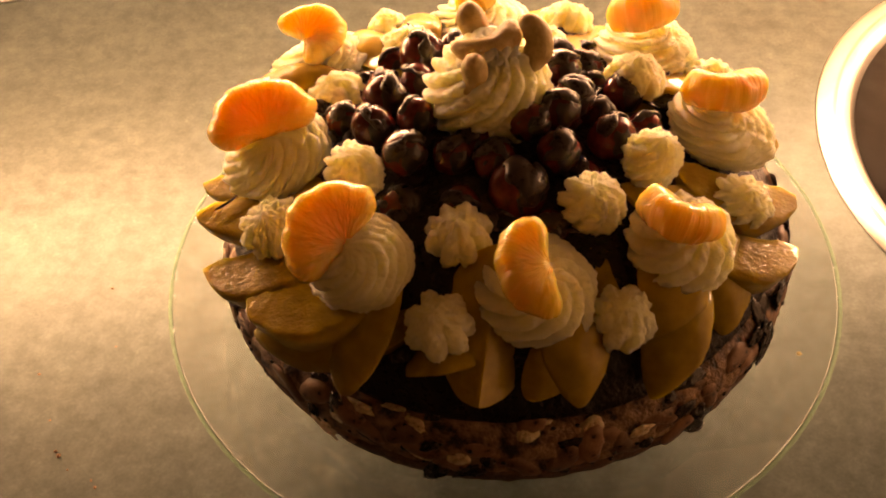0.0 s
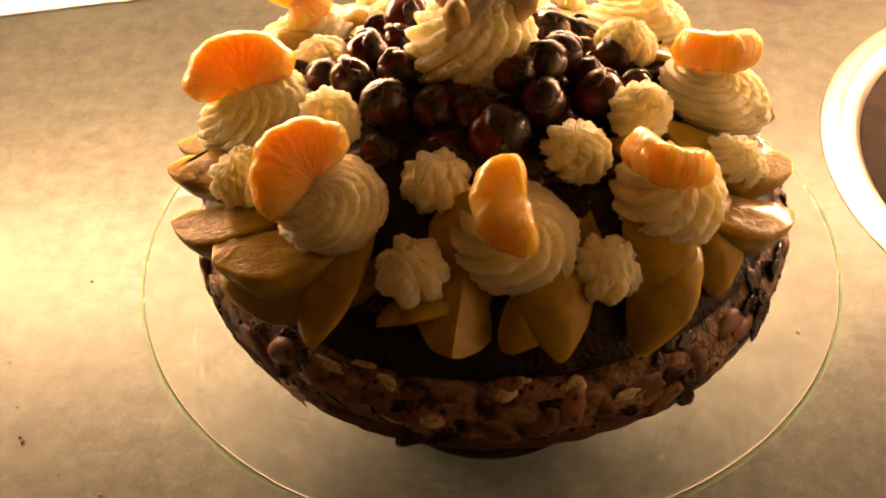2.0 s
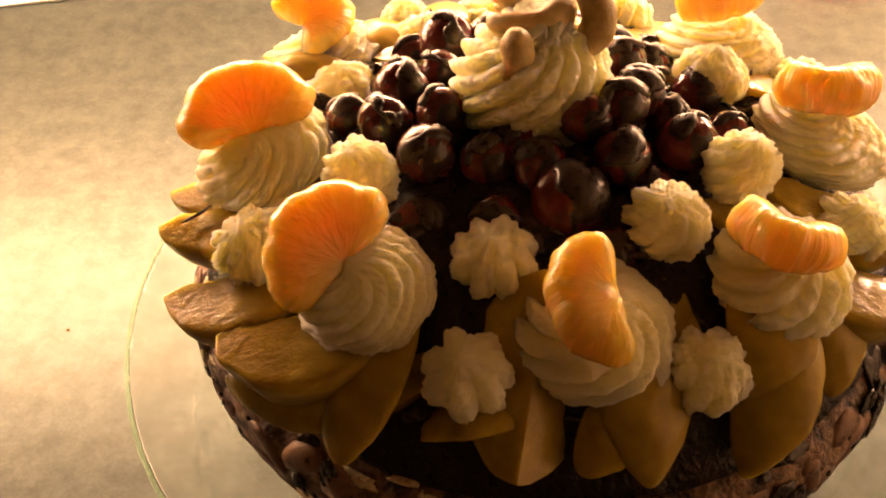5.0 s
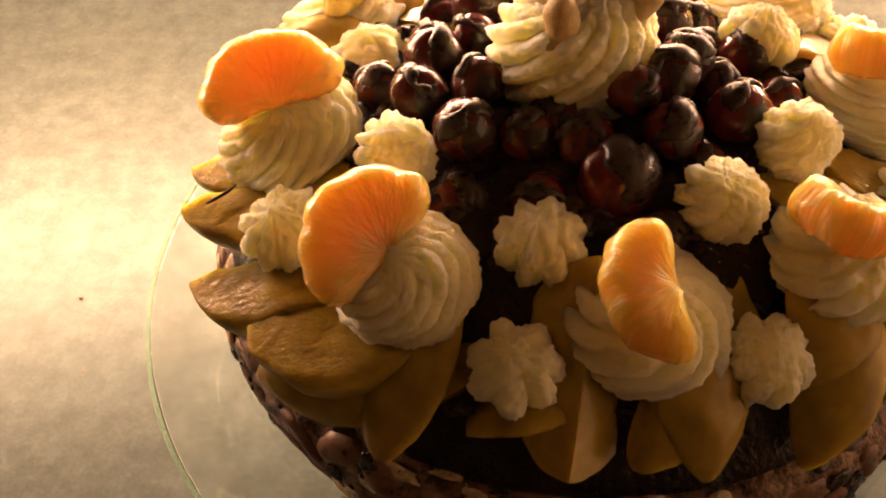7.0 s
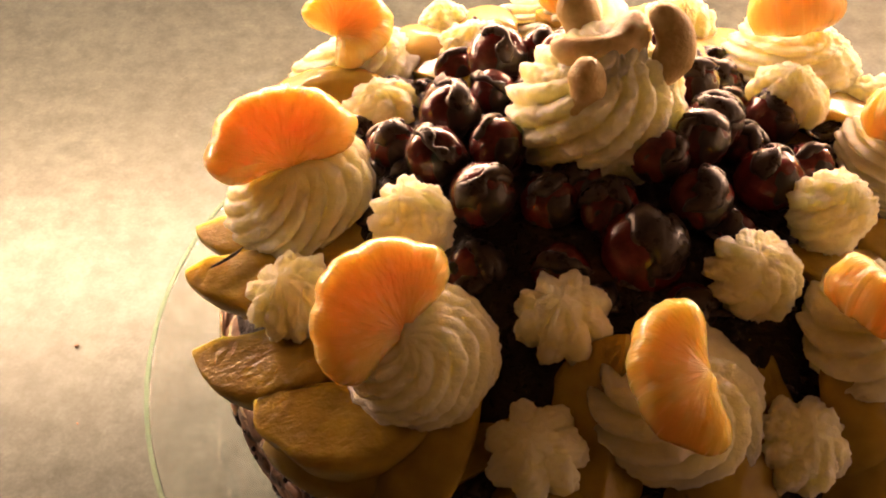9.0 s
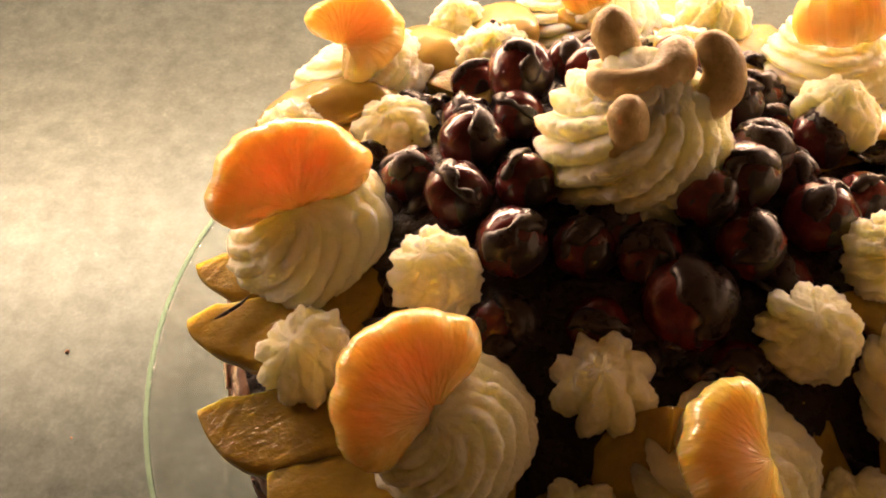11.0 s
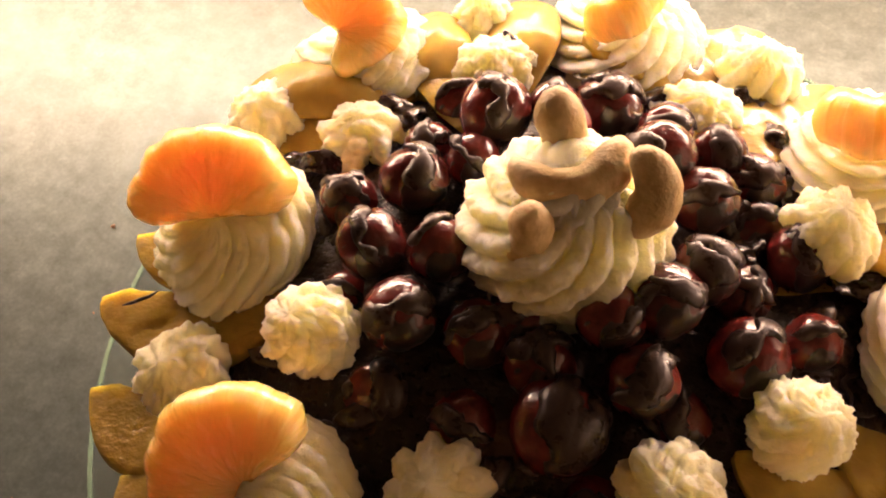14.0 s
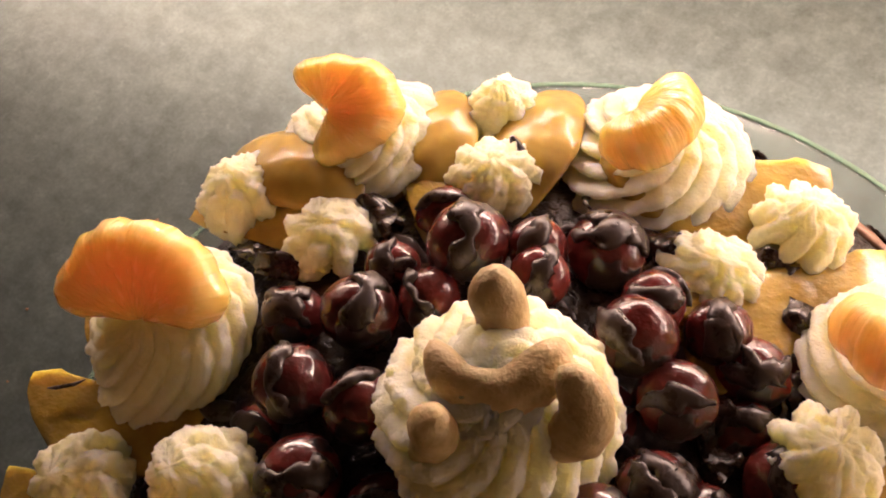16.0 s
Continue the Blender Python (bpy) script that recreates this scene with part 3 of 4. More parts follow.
for i in range(84):
    t = rnd.choice((rnd.uniform(0, 2 * math.pi), rnd.uniform(-1.0, 0.7)))
    z = rnd.uniform(0.012, 0.041)
    part("chocolate_smear", rnd.choice(DROPS), cake, where=on_side(t, z, rnd.uniform(0.0, 0.0012), rnd.uniform(0, 3.14), 0.8 if z > 0.035 else 0.1))
SPECKS = [blob_mesh("chocolate_speck", 0.0022, 0.0018, 0.0016, 80 + s, CHIP) for s in range(4)]
for i in range(130):
    z = rnd.uniform(0.014, 0.040)
    part("chocolate_speck", rnd.choice(SPECKS), cake, where=on_side(rnd.uniform(0, 2 * math.pi), z, rnd.uniform(0.0, 0.0012), 0, 0.2))


def shard_mesh(name, size, seed, mat=CHOCOLATE):
    """A small bent flake of chocolate."""
    rs = np.random.RandomState(seed)
    bm = bmesh.new()
    bmesh.ops.create_icosphere(bm, subdivisions=2, radius=1)
    for vert in bm.verts:
        p = vert.co
        k = 1 + 0.35 * noise.noise(p * 1.6 + Vector((seed * 7.3, 0, 0)))
        vert.co = Vector((p.x * k * size, p.y * k * size * rs.uniform(0.5, 0.55), p.z * size * 0.2 - 0.25 * size * p.x * p.x))
    me = bpy.data.meshes.new(name)
    bm.to_mesh(me)
    bm.free()
    me.materials.append(mat)
    me.polygons.foreach_set("use_smooth", [True] * len(me.polygons))
    return me


# shavings and set splashes of chocolate lying on the domed top
TOP_FLAKES = [shard_mesh("chocolate_flake", rnd.uniform(0.004, 0.0075), 20 + s) for s in range(6)]
for i in range(130):
    t, r = rnd.uniform(0, 2 * math.pi), 0.112 * math.sqrt(rnd.uniform(0.02, 1))
    x, y = CAKE.x + r * math.cos(t), CAKE.y + r * math.sin(t)
    along = Vector((rnd.uniform(-1, 1), rnd.uniform(-1, 1), rnd.uniform(-0.35, 0.35)))
    m = axes(along, Vector((0, 0, 1)).cross(along) + Vector((0, 0, rnd.uniform(-0.4, 0.4))), Vector((x, y, dome(x, y) + 0.0015)))
    part("chocolate_flake", rnd.choice(TOP_FLAKES), cake, where=INV @ m)


# thin strings and curled ends of chocolate
for i in range(34):
    t, r = rnd.uniform(0, 2 * math.pi), 0.114 * math.sqrt(rnd.uniform(0.1, 1))
    turn, bend, size = rnd.uniform(0, 6.28), rnd.uniform(-60, 60), rnd.uniform(0.008, 0.02)
    lift = rnd.choice((0.0, 0.0, 0.0015, 0.004))
    pts = []
    for q in np.linspace(-0.5, 0.5, 14):
        h = turn + bend * q * size + 0.5 * math.sin(9 * q + i)
        x = CAKE.x + r * math.cos(t) + q * size * math.cos(h)
        y = CAKE.y + r * math.sin(t) + q * size * math.sin(h)
        pts.append((x - BODY.x, y - BODY.y, dome(x, y) - PLATE_Z + 0.0008 + lift * (2 * q) ** 2))
    part("chocolate_string", tube("chocolate_string", pts, rnd.uniform(0.0012, 0.0026), 0.0013, CHOCOLATE), cake, "thin string of set chocolate")


spike = [(-0.026, 0.084, 0.164), (-0.030, 0.0865, 0.166), (-0.0335, 0.089, 0.168), (-0.036, 0.0905, 0.171)]
part("chocolate_string", tube("chocolate_string", [(x - BODY.x, y - BODY.y, z - PLATE_Z) for x, y, z in spike], 0.005, 0.004, CHOCOLATE), cake, "curled end of set chocolate")

# splashes and curls of chocolate that set beside the fruit: place, length, width, turn
SPLASHES = [(0.038, 0.090, 0.162, 0.017, 0.010, 70), (0.049, 0.080, 0.164, 0.013, 0.010, 20), (0.055, 0.070, 0.165, 0.014, 0.008, 100), (0.060, 0.064, 0.165, 0.015, 0.009, 40),
            (0.082, 0.050, 0.166, 0.013, 0.007, 60), (0.081, 0.038, 0.166, 0.016, 0.008, 10), (0.046, 0.042, 0.172, 0.018, 0.010, 130), (0.014, 0.082, 0.166, 0.018, 0.009, 0),
            (-0.083, 0.029, 0.166, 0.016, 0.006, 5), (-0.072, 0.028, 0.171, 0.012, 0.006, 20), (-0.057, 0.054, 0.168, 0.014, 0.009, 150), (0.085, -0.012, 0.164, 0.015, 0.008, 80)]
for i, (x, y, z, length, width, turn) in enumerate(SPLASHES):
    me = blob_mesh("chocolate_splash", length * 1.15, width * 1.1, 0.0030, 140 + i, CHIP)
    for vert in me.vertices:
        vert.co.z += 0.0018 * math.sin(vert.co.x * 420 + i) + 0.0012 * math.sin(vert.co.y * 600 + 2 * i)
    part("chocolate_splash", me, cake, "set splash of dark chocolate", INV @ Matrix.Translation((x, y, z)) @ pose(0, 0, 0, 12 * math.sin(3 * i), 10 * math.cos(5 * i), turn))
string = [(-0.109, -0.0290, 0.1632), (-0.1065, -0.0278, 0.1640), (-0.104, -0.0260, 0.1645), (-0.102, -0.0245, 0.1650), (-0.100, -0.0220, 0.1655)]
part("chocolate_string", tube("chocolate_string", [(x - BODY.x, y - BODY.y, z - PLATE_Z) for x, y, z in string], 0.0011, 0.0011, CHOCOLATE), cake, "thin string of set chocolate")

# ---- peach slices ----
def slice_mesh(name, half, depth, spread, stone, cut, seed):
    """A wedge cut out of a tinned peach: two flat cut faces, a rounded back, pointed ends, a hollow where the stone was."""
    rows = []
    for q in np.linspace(-1, 1, 44):
        q = cut[0] + (cut[1] - cut[0]) * (math.sin(q * math.pi / 2) + 1) / 2
        out = depth * max(1e-3, 1 - abs(q) ** 2.1) ** 0.72
        inn = min(stone * math.sqrt(max(0.0, 1 - (q / 0.6) ** 2)), out * 0.8)
        poly = [(inn + (out - inn) * f, a) for f, a in ((0.0, 0.25), (0.3, 1.0), (0.65, 1.0), (1.0, 1.0))]
        poly += [(out, a) for a in (0.5, 0.0, -0.5)] + [(inn + (out - inn) * f, -a) for f, a in ((1.0, 1.0), (0.65, 1.0), (0.3, 1.0), (0.0, 0.25))]
        pts = np.array([(r * math.cos(a * spread), q * half, r * math.sin(a * spread)) for r, a in poly])
        for cut_by in (0.27, 0.25, 0.25):      # rounds the corners
            nxt = np.roll(pts, -1, 0)
            pts = np.stack([pts * (1 - cut_by) + nxt * cut_by, pts * cut_by + nxt * (1 - cut_by)], 1).reshape(-1, 3)
        pts[:, 0] += 0.10 * half * q * q       # the ends curl a little towards the back
        rows.append(pts)
    rows = np.array(rows)
    for end, by in ((0, 0.5), (1, 0.8), (2, 0.93)):      # softens the two ends
        for e in (end, -1 - end):
            rows[e] = rows[e].mean(0) + (rows[e] - rows[e].mean(0)) * by
    flat = rows.reshape(-1, 3)
    d = flat - flat.mean(0)
    d /= np.linalg.norm(d, axis=1)[:, None] + 1e-9
    flat = flat + d * (wobble(flat, 0.03, seed) * 0.0008 + wobble(flat, 0.008, seed + 7) * 0.0002)[:, None]
    me = rings(name, flat.reshape(rows.shape), PEACH)
    me.materials.append(PEACH_BACK)
    me.polygons.foreach_set("material_index", [int(p.normal.x > 0.55) for p in me.polygons])
    me.set_sharp_from_angle(angle=math.radians(65))
    return me


# outer tip, inner end, what faces up (a cut face, the inner edge or the round back), the side on which the back lies, size
PEACHES = [
    ((-0.1235, -0.0035, 0.1530), (-0.084, 0.006, 0.159), "face", -1, 0.85),
    ((-0.1205, -0.0285, 0.1590), (-0.076, -0.014, 0.165), "face", -1, 1.0),
    ((-0.1140, -0.0520, 0.1500), (-0.070, -0.046, 0.163), "face", -1, 1.0),
    ((-0.0925, -0.0745, 0.1560), (-0.044, -0.066, 0.166), "face", -1, 1.08),
    ((-0.0900, -0.0800, 0.1420), (-0.042, -0.084, 0.150), "belly", -1, 1.05),
    ((-0.0510, -0.1065, 0.1395), (-0.032, -0.068, 0.166), "back", 1, 0.95),
    ((-0.0400, -0.0965, 0.1510), (-0.012, -0.083, 0.160), "face", 1, 0.66),
    ((-0.0275, -0.0965, 0.1425), (0.008, -0.092, 0.149), "back", 1, 0.66),
    ((0.0035, -0.1150, 0.1440), (0.010, -0.070, 0.178), "edge", 1, 1.1),
    ((0.0220, -0.1075, 0.1400), (0.044, -0.080, 0.156), "back", -1, 0.7),
    ((0.0430, -0.1080, 0.1370), (0.034, -0.068, 0.164), "back", -1, 0.95),
    ((0.0740, -0.0880, 0.1460), (0.081, -0.046, 0.165), "back", -1, 0.88),
    ((0.0715, -0.1000, 0.1330), (0.088, -0.062, 0.155), "back", -1, 0.9),
    ((0.1045, -0.0680, 0.1325), (0.094, -0.030, 0.161), "back", -1, 0.95),
    ((0.1360, -0.0300, 0.1430), (0.092, -0.036, 0.160), "face", 1, 0.98),
    ((0.1390, -0.0060, 0.1490), (0.096, -0.004, 0.164), "face", 1, 1.0),
    ((0.1370, 0.0320, 0.1480), (0.100, 0.022, 0.160), "back", 1, 0.9),
    ((0.1210, 0.0790, 0.1500), (0.084, 0.058, 0.166), "face", 1, 1.0),
    ((0.1080, -0.0120, 0.1600), (0.066, -0.020, 0.170), "face", 1, 0.85),
    ((0.0620, -0.0840, 0.1550), (0.048, -0.044, 0.168), "face", 1, 0.85),
    ((0.1030, 0.0520, 0.1570), (0.062, 0.030, 0.166), "face", -1, 0.9),
    ((0.0400, 0.1330, 0.1450), (0.000, 0.108, 0.161), "face", 1, 1.15),
    ((0.0640, 0.1150, 0.1490), (0.034, 0.082, 0.166), "face", 1, 1.15),
    ((0.0480, 0.1020, 0.1570), (0.044, 0.062, 0.168), "face", -1, 0.9),
    ((-0.0725, 0.1060, 0.1490), (-0.048, 0.068, 0.162), "back", -1, 0.9),
    ((-0.0400, 0.1225, 0.1470), (-0.030, 0.082, 0.161), "back", -1, 0.95),
    ((-0.1160, 0.0590, 0.1490), (-0.076, 0.056, 0.162), "back", 1, 0.95),
    ((-0.1130, 0.0330, 0.1550), (-0.070, 0.036, 0.166), "face", 1, 1.0),
    ((-0.0770, 0.0840, 0.1560), (-0.046, 0.058, 0.168), "face", 1, 0.9),
    ((-0.1080, 0.0740, 0.1480), (-0.070, 0.070, 0.158), "face", -1, 0.9),
]
CUTS = [(-0.98, 0.99), (-0.95, 0.96), (-0.97, 0.99), (-0.96, 0.93)]
SPREAD = math.radians(31)
ROUND_MESH = [slice_mesh("peach_slice", 0.030, 0.0175 + 0.0007 * s, math.radians(54), 0.002, CUTS[s], 20 + s) for s in range(4)]
PEACH_MESH = [slice_mesh("peach_slice", 0.030, 0.026 + 0.001 * s, SPREAD, 0.0025, CUTS[s], s) for s in range(4)]
for i, (tip, inn, up_part, hand, size) in enumerate(PEACHES):
    tip, inn = Vector(tip), Vector(inn)
    y = (tip - inn).normalized()
    side = y.cross(Vector((0, 0, 1))).normalized() * hand
    up = side.cross(y).normalized()
    up = up if up.z > 0 else -up
    x = {"face": side * math.cos(SPREAD) - up * math.sin(SPREAD), "edge": side * 0.2 - up, "back": up + side * 0.3, "belly": side + up * 0.55}[up_part]
    sink_in, slim, wide = {"face": (0.004, 1.0, 1.0), "edge": (0.001, 0.75, 1.55), "back": (0.0065, 1.0, 1.15), "belly": (0.0065, 1.0, 1.1)}[up_part]
    place = tip - y * 0.0295 * size - x.normalized() * sink_in * size
    m = axes(x, y, place) @ Matrix.Diagonal((size * slim, size, size * wide, 1))
    thing("peach_slice", (ROUND_MESH if up_part in ("back", "belly") else PEACH_MESH)[i % 4], m, "glistening golden tinned peach slice on the cake's edge", "peach slice", "peach slices round the cake")


# ---- whipped cream ----
def piped_mesh(name, R, H, lobes, depth, twist, seed, peak=0.12, coil=0.0, turns=1.6, torn=0.0, cone=0.8, hold=5.0, nu=168, nv=72):
    """A piped swirl: rounded ridges with sharp grooves that wind up to a peak, with the step of the coil between them."""
    rs = np.random.RandomState(seed)
    u = np.linspace(0, 2 * np.pi, nu, endpoint=False)
    uneven = 1 + 0.25 * np.sin(u * 2 + rs.uniform(0, 6)) * rs.uniform(0.4, 1) + 0.2 * np.sin(u * 3 + rs.uniform(0, 6))
    shift = 0.22 * np.sin(u * 3 + rs.uniform(0, 6)) + 0.16 * np.sin(u * 5 + rs.uniform(0, 6))
    rows, crest = [], []
    for v in np.linspace(0, 1, nv):
        a = -0.75 + v * (math.pi / 2 + 0.75)
        base = R * max(math.cos(a), 0.0) ** cone
        z = H * (math.sin(a) + 0.6816) / 1.6816
        phase = ((u - 2 * math.pi * twist * v ** 0.85) * lobes + shift) / (2 * np.pi)
        f = phase - np.floor(phase)
        ridge = np.sin(np.pi * f ** 0.8) ** 0.62        # steeper on one flank, as where one fold lies on the next
        fade = min(1.0, (1 - v) * hold)
        step = (u - 2 * math.pi * turns * v) / (2 * np.pi)
        step = step - np.floor(step)
        r = base * (1 + depth * fade * uneven * (1.2 * ridge - 1) + coil * fade * (np.sin(np.pi * step) ** 0.5 - 0.75))
        zz = z + H * 0.5 * depth * (ridge - 0.5) * v * fade + H * peak * max(0, v - 0.82) / 0.18 * 0.6
        rows.append(np.stack([r * np.cos(u), r * np.sin(u), zz], 1))
        crest.append(ridge ** 4 * fade)
    rows = np.array(rows)
    flat, crest = rows.reshape(-1, 3), np.array(crest).ravel()
    d = flat - [0, 0, H * 0.3]
    d /= np.linalg.norm(d, axis=1)[:, None] + 1e-9
    fine = wobble(flat, R * 0.13, seed + 90, 2)
    flat = flat + d * ((wobble(flat, R * 1.1, seed) * 0.04 + wobble(flat, R * 0.3, seed + 50) * (0.012 + torn) + fine * (0.004 + 0.012 * crest)) * R)[:, None]
    flat[:, 0] += (flat[:, 2] / H) ** 2 * R * rs.uniform(-0.12, 0.12)
    flat[:, 1] += (flat[:, 2] / H) ** 2 * R * rs.uniform(-0.12, 0.12)
    flat[:, 2] = np.maximum(flat[:, 2], -0.002)
    return rings(name, flat.reshape(rows.shape), CREAM)


def seat(x, y, z, lean=0.5):
    """A pose at x, y, z that leans outwards a little with the slope of the cake's top."""
    n = Vector((6.0 * lean * (x - CAKE.x), 6.0 * lean * (y - CAKE.y), 1.0)).normalized()
    q = Vector((0, 0, 1)).rotation_difference(n).to_matrix().to_4x4()
    return Matrix.Translation((x, y, z)) @ q


# cream rosettes: place of the middle, radius
ROSETTES = [(-0.0860, 0.000, 0.1725, 0.0245), (-0.0420, -0.0660, 0.1780, 0.0208), (0.0245, -0.0715, 0.1695, 0.0228), (0.081, -0.0475, 0.1695, 0.0222),
            (0.106, 0.026, 0.165, 0.0245), (0.0745, 0.0785, 0.166, 0.0230), (-0.003, 0.106, 0.157, 0.0260), (-0.078, 0.075, 0.160, 0.0240)]
# ridges, depth, twist, coil step and its turns, of each rosette
PIPING = [(15, 0.11, 0.34, 0.06, 1.2), (12, 0.13, 0.62, 0.05, 1.6), (9, 0.21, 0.50, 0.08, 1.3), (12, 0.15, 0.34, 0.12, 1.8),
          (11, 0.12, 0.85, 0.14, 1.8), (10, 0.12, 0.80, 0.15, 2.0), (12, 0.22, 0.58, 0.07, 1.4), (10, 0.13, 0.75, 0.15, 2.2)]
for i, (x, y, z, R) in enumerate(ROSETTES):
    lobes, depth, twist, coil, turns = PIPING[i]
    H = (0.0195, 0.0245, 0.0205, 0.0215, 0.0205, 0.0225, 0.0205, 0.0195)[i]
    ob = thing("cream_rosette", piped_mesh("cream_rosette", R, H, lobes, depth, twist, 20 + i, coil=coil, turns=turns, torn=0.015 if i in (3, 5, 7) else 0.008), seat(x, y, z - 0.0115) @ pose(0, 0, 0, 0, 0, 40 * i), "piped swirl of whipped cream under a mandarin segment", "cream rosette", "cream rosettes round the cake")
    if i == 6:
        part("peak", piped_mesh("peak", R * 0.34, 0.008, 6, 0.2, 0.5, 120 + i, 0.1, nu=72, nv=28), ob, "drawn-off tip of the cream", Matrix.Translation((R * 0.06, -R * 0.05, H * 0.86)))
top_rosette = thing("cream_rosette", piped_mesh("cream_rosette", 0.0262, 0.037, 14, 0.16, 0.40, 41, 0.05, coil=0.08, turns=2.1, torn=0.03, cone=0.95, nu=200, nv=96), Matrix.Translation((0.0045, 0.0165, 0.1765)) @ pose(0, 0, 0, 0, 0, 20), "tall piped swirl of whipped cream topped with cashews", "cream rosette")
part("peak", piped_mesh("peak", 0.013, 0.012, 7, 0.2, 0.5, 77, 0.05, nu=80, nv=36), top_rosette, "uneven tip of the cream", Matrix.Translation((0.0, 0.002, 0.029)))

STARS_IN = [(-0.0055, -0.053, 0.178), (0.047, -0.038, 0.181), (-0.048, -0.027, 0.187), (0.071, -0.012, 0.181), (-0.065, 0.042, 0.167), (-0.036, 0.078, 0.166), (0.0258, 0.0785, 0.166), (0.069, 0.047, 0.174)]
STARS_OUT = [(-0.096, 0.043, 0.162), (-0.0475, 0.101, 0.158), (0.0400, 0.1045, 0.160), (-0.082, -0.0425, 0.170), (-0.0115, -0.087, 0.164), (0.0575, -0.0780, 0.1585), (0.110, -0.016, 0.160), (0.106, 0.062, 0.158)]
for ring_no, ring_of in enumerate((STARS_IN, STARS_OUT)):
    for i, (x, y, z) in enumerate(ring_of):
        tall = ring_no == 0 and i in (2, 3)
        H = 0.0195 if tall else 0.0160
        twist = ((0.03, 0.22, 0.35, 0.35, 0.15, 0.14, 0.30, 0.10), (0.10, 0.06, 0.16, 0.08, 0.03, 0.12, 0.28, 0.10))[ring_no][i]
        me = piped_mesh("cream_star", 0.0118 if tall else 0.0132 if ring_no == 0 and i == 0 else 0.0104 if ring_no == 1 and i == 1 else 0.0130, H, (8, 8, 9, 9, 7, 8, 9, 8)[i], 0.18 if tall else 0.30, twist, 60 + i + 10 * ring_no, 0.22, torn=0.06 if tall else 0.05, coil=0.12 if tall else 0.0, turns=2.4, hold=4.0 if tall else 1.5, nu=112, nv=44)
        thing("cream_star", me, seat(x, y, z - H * 0.5) @ pose(0, 0, 0, 0, 0, 33 * i), "small piped star of whipped cream", "cream star", "cream stars on the cake")


# ---- mandarin segments ----
def segment_mesh(name, length, height, thick, seed, fan=98):
    """A citrus segment: a fan round a notch in the thin inner edge, with a thick rounded back, blunt ends and a scalloped outline."""
    rs = np.random.RandomState(seed)
    end = math.radians(fan)
    fr = np.array([0.0, 0.08, 0.2, 0.34, 0.48, 0.62, 0.74, 0.84, 0.91, 0.96, 0.99, 1.0])
    wide = (0.30 + 0.70 * np.sin(np.clip(fr / 0.72, 0, 1) * np.pi / 2)) * np.sqrt(np.clip(1 - (np.clip(fr - 0.70, 0, 1) / 0.30) ** 2, 0, 1))
    wide[0] *= 0.55
    loop_f, loop_w = np.r_[fr, fr[-2:0:-1]], np.r_[wide, -wide[-2:0:-1]]
    lobe = rs.uniform(0, 6, 3)
    rows = []
    for q in np.linspace(-1, 1, 96):
        t = end * math.sin(q * math.pi / 2)
        close = max(0.0, (abs(t) - (end - 0.38)) / 0.38)
        round_ = math.sqrt(max(0.004, 1 - close ** 2))
        reach = 1 + 0.012 * math.sin(5 * t + lobe[0]) + 0.022 * (abs(math.sin(6.5 * t + 0.6 * math.sin(3 * t + lobe[1]))) - 0.6) + 0.02 * math.sin(2 * t + lobe[2])
        inner = 0.04 * (t / end) ** 2
        mid = inner + (1 - inner) * 0.45
        f = mid + (inner + (1 - inner) * loop_f - mid) * round_
        x = height * reach * f * math.cos(t)
        y = length / 2 * reach * f * math.sin(t)
        rows.append(np.stack([x, y, thick / 2 * round_ * loop_w], 1))
    rows = np.array(rows)
    flat = rows.reshape(-1, 3)
    d = flat - [height * 0.4, 0, 0]
    d /= np.linalg.norm(d, axis=1)[:, None] + 1e-9
    flat = flat + d * (wobble(flat, 0.016, seed) * 0.0006 + wobble(flat, 0.005, seed + 7) * 0.0002)[:, None]
    return rings(name, flat.reshape(rows.shape), MANDARIN)


# the two ends of each segment, the way in which its back bulges, height, thickness
SEGMENTS = [
    ((-0.1110, -0.0115, 0.1785), (-0.0670, 0.0045, 0.1845), (-0.12, 0.80, 0.58), 0.0265, 0.0150),
    ((-0.0345, -0.0560, 0.1970), (-0.0605, -0.0850, 0.1790), (-0.69, 0.42, 0.52), 0.0265, 0.0155),
    ((0.0255, -0.0630, 0.1965), (0.0340, -0.1005, 0.1835), (-0.98, -0.15, 0.02), 0.0205, 0.0145),
    ((0.0660, -0.0415, 0.1880), (0.0985, -0.0530, 0.1830), (-0.25, -0.82, 0.36), 0.0200, 0.0155),
    ((0.0860, 0.0300, 0.1835), (0.1240, 0.0370, 0.1790), (0.05, -0.82, 0.32), 0.0205, 0.0165),
    ((0.0565, 0.0790, 0.1840), (0.0890, 0.0890, 0.1860), (0.10, -0.80, 0.40), 0.0215, 0.0165),
    ((-0.0140, 0.0950, 0.1735), (-0.0040, 0.1240, 0.1750), (0.80, -0.28, 0.45), 0.0185, 0.0150),
    ((-0.0905, 0.0770, 0.1795), (-0.0800, 0.0660, 0.1720), (0.70, 0.60, 0.05), 0.0225, 0.0150),
]
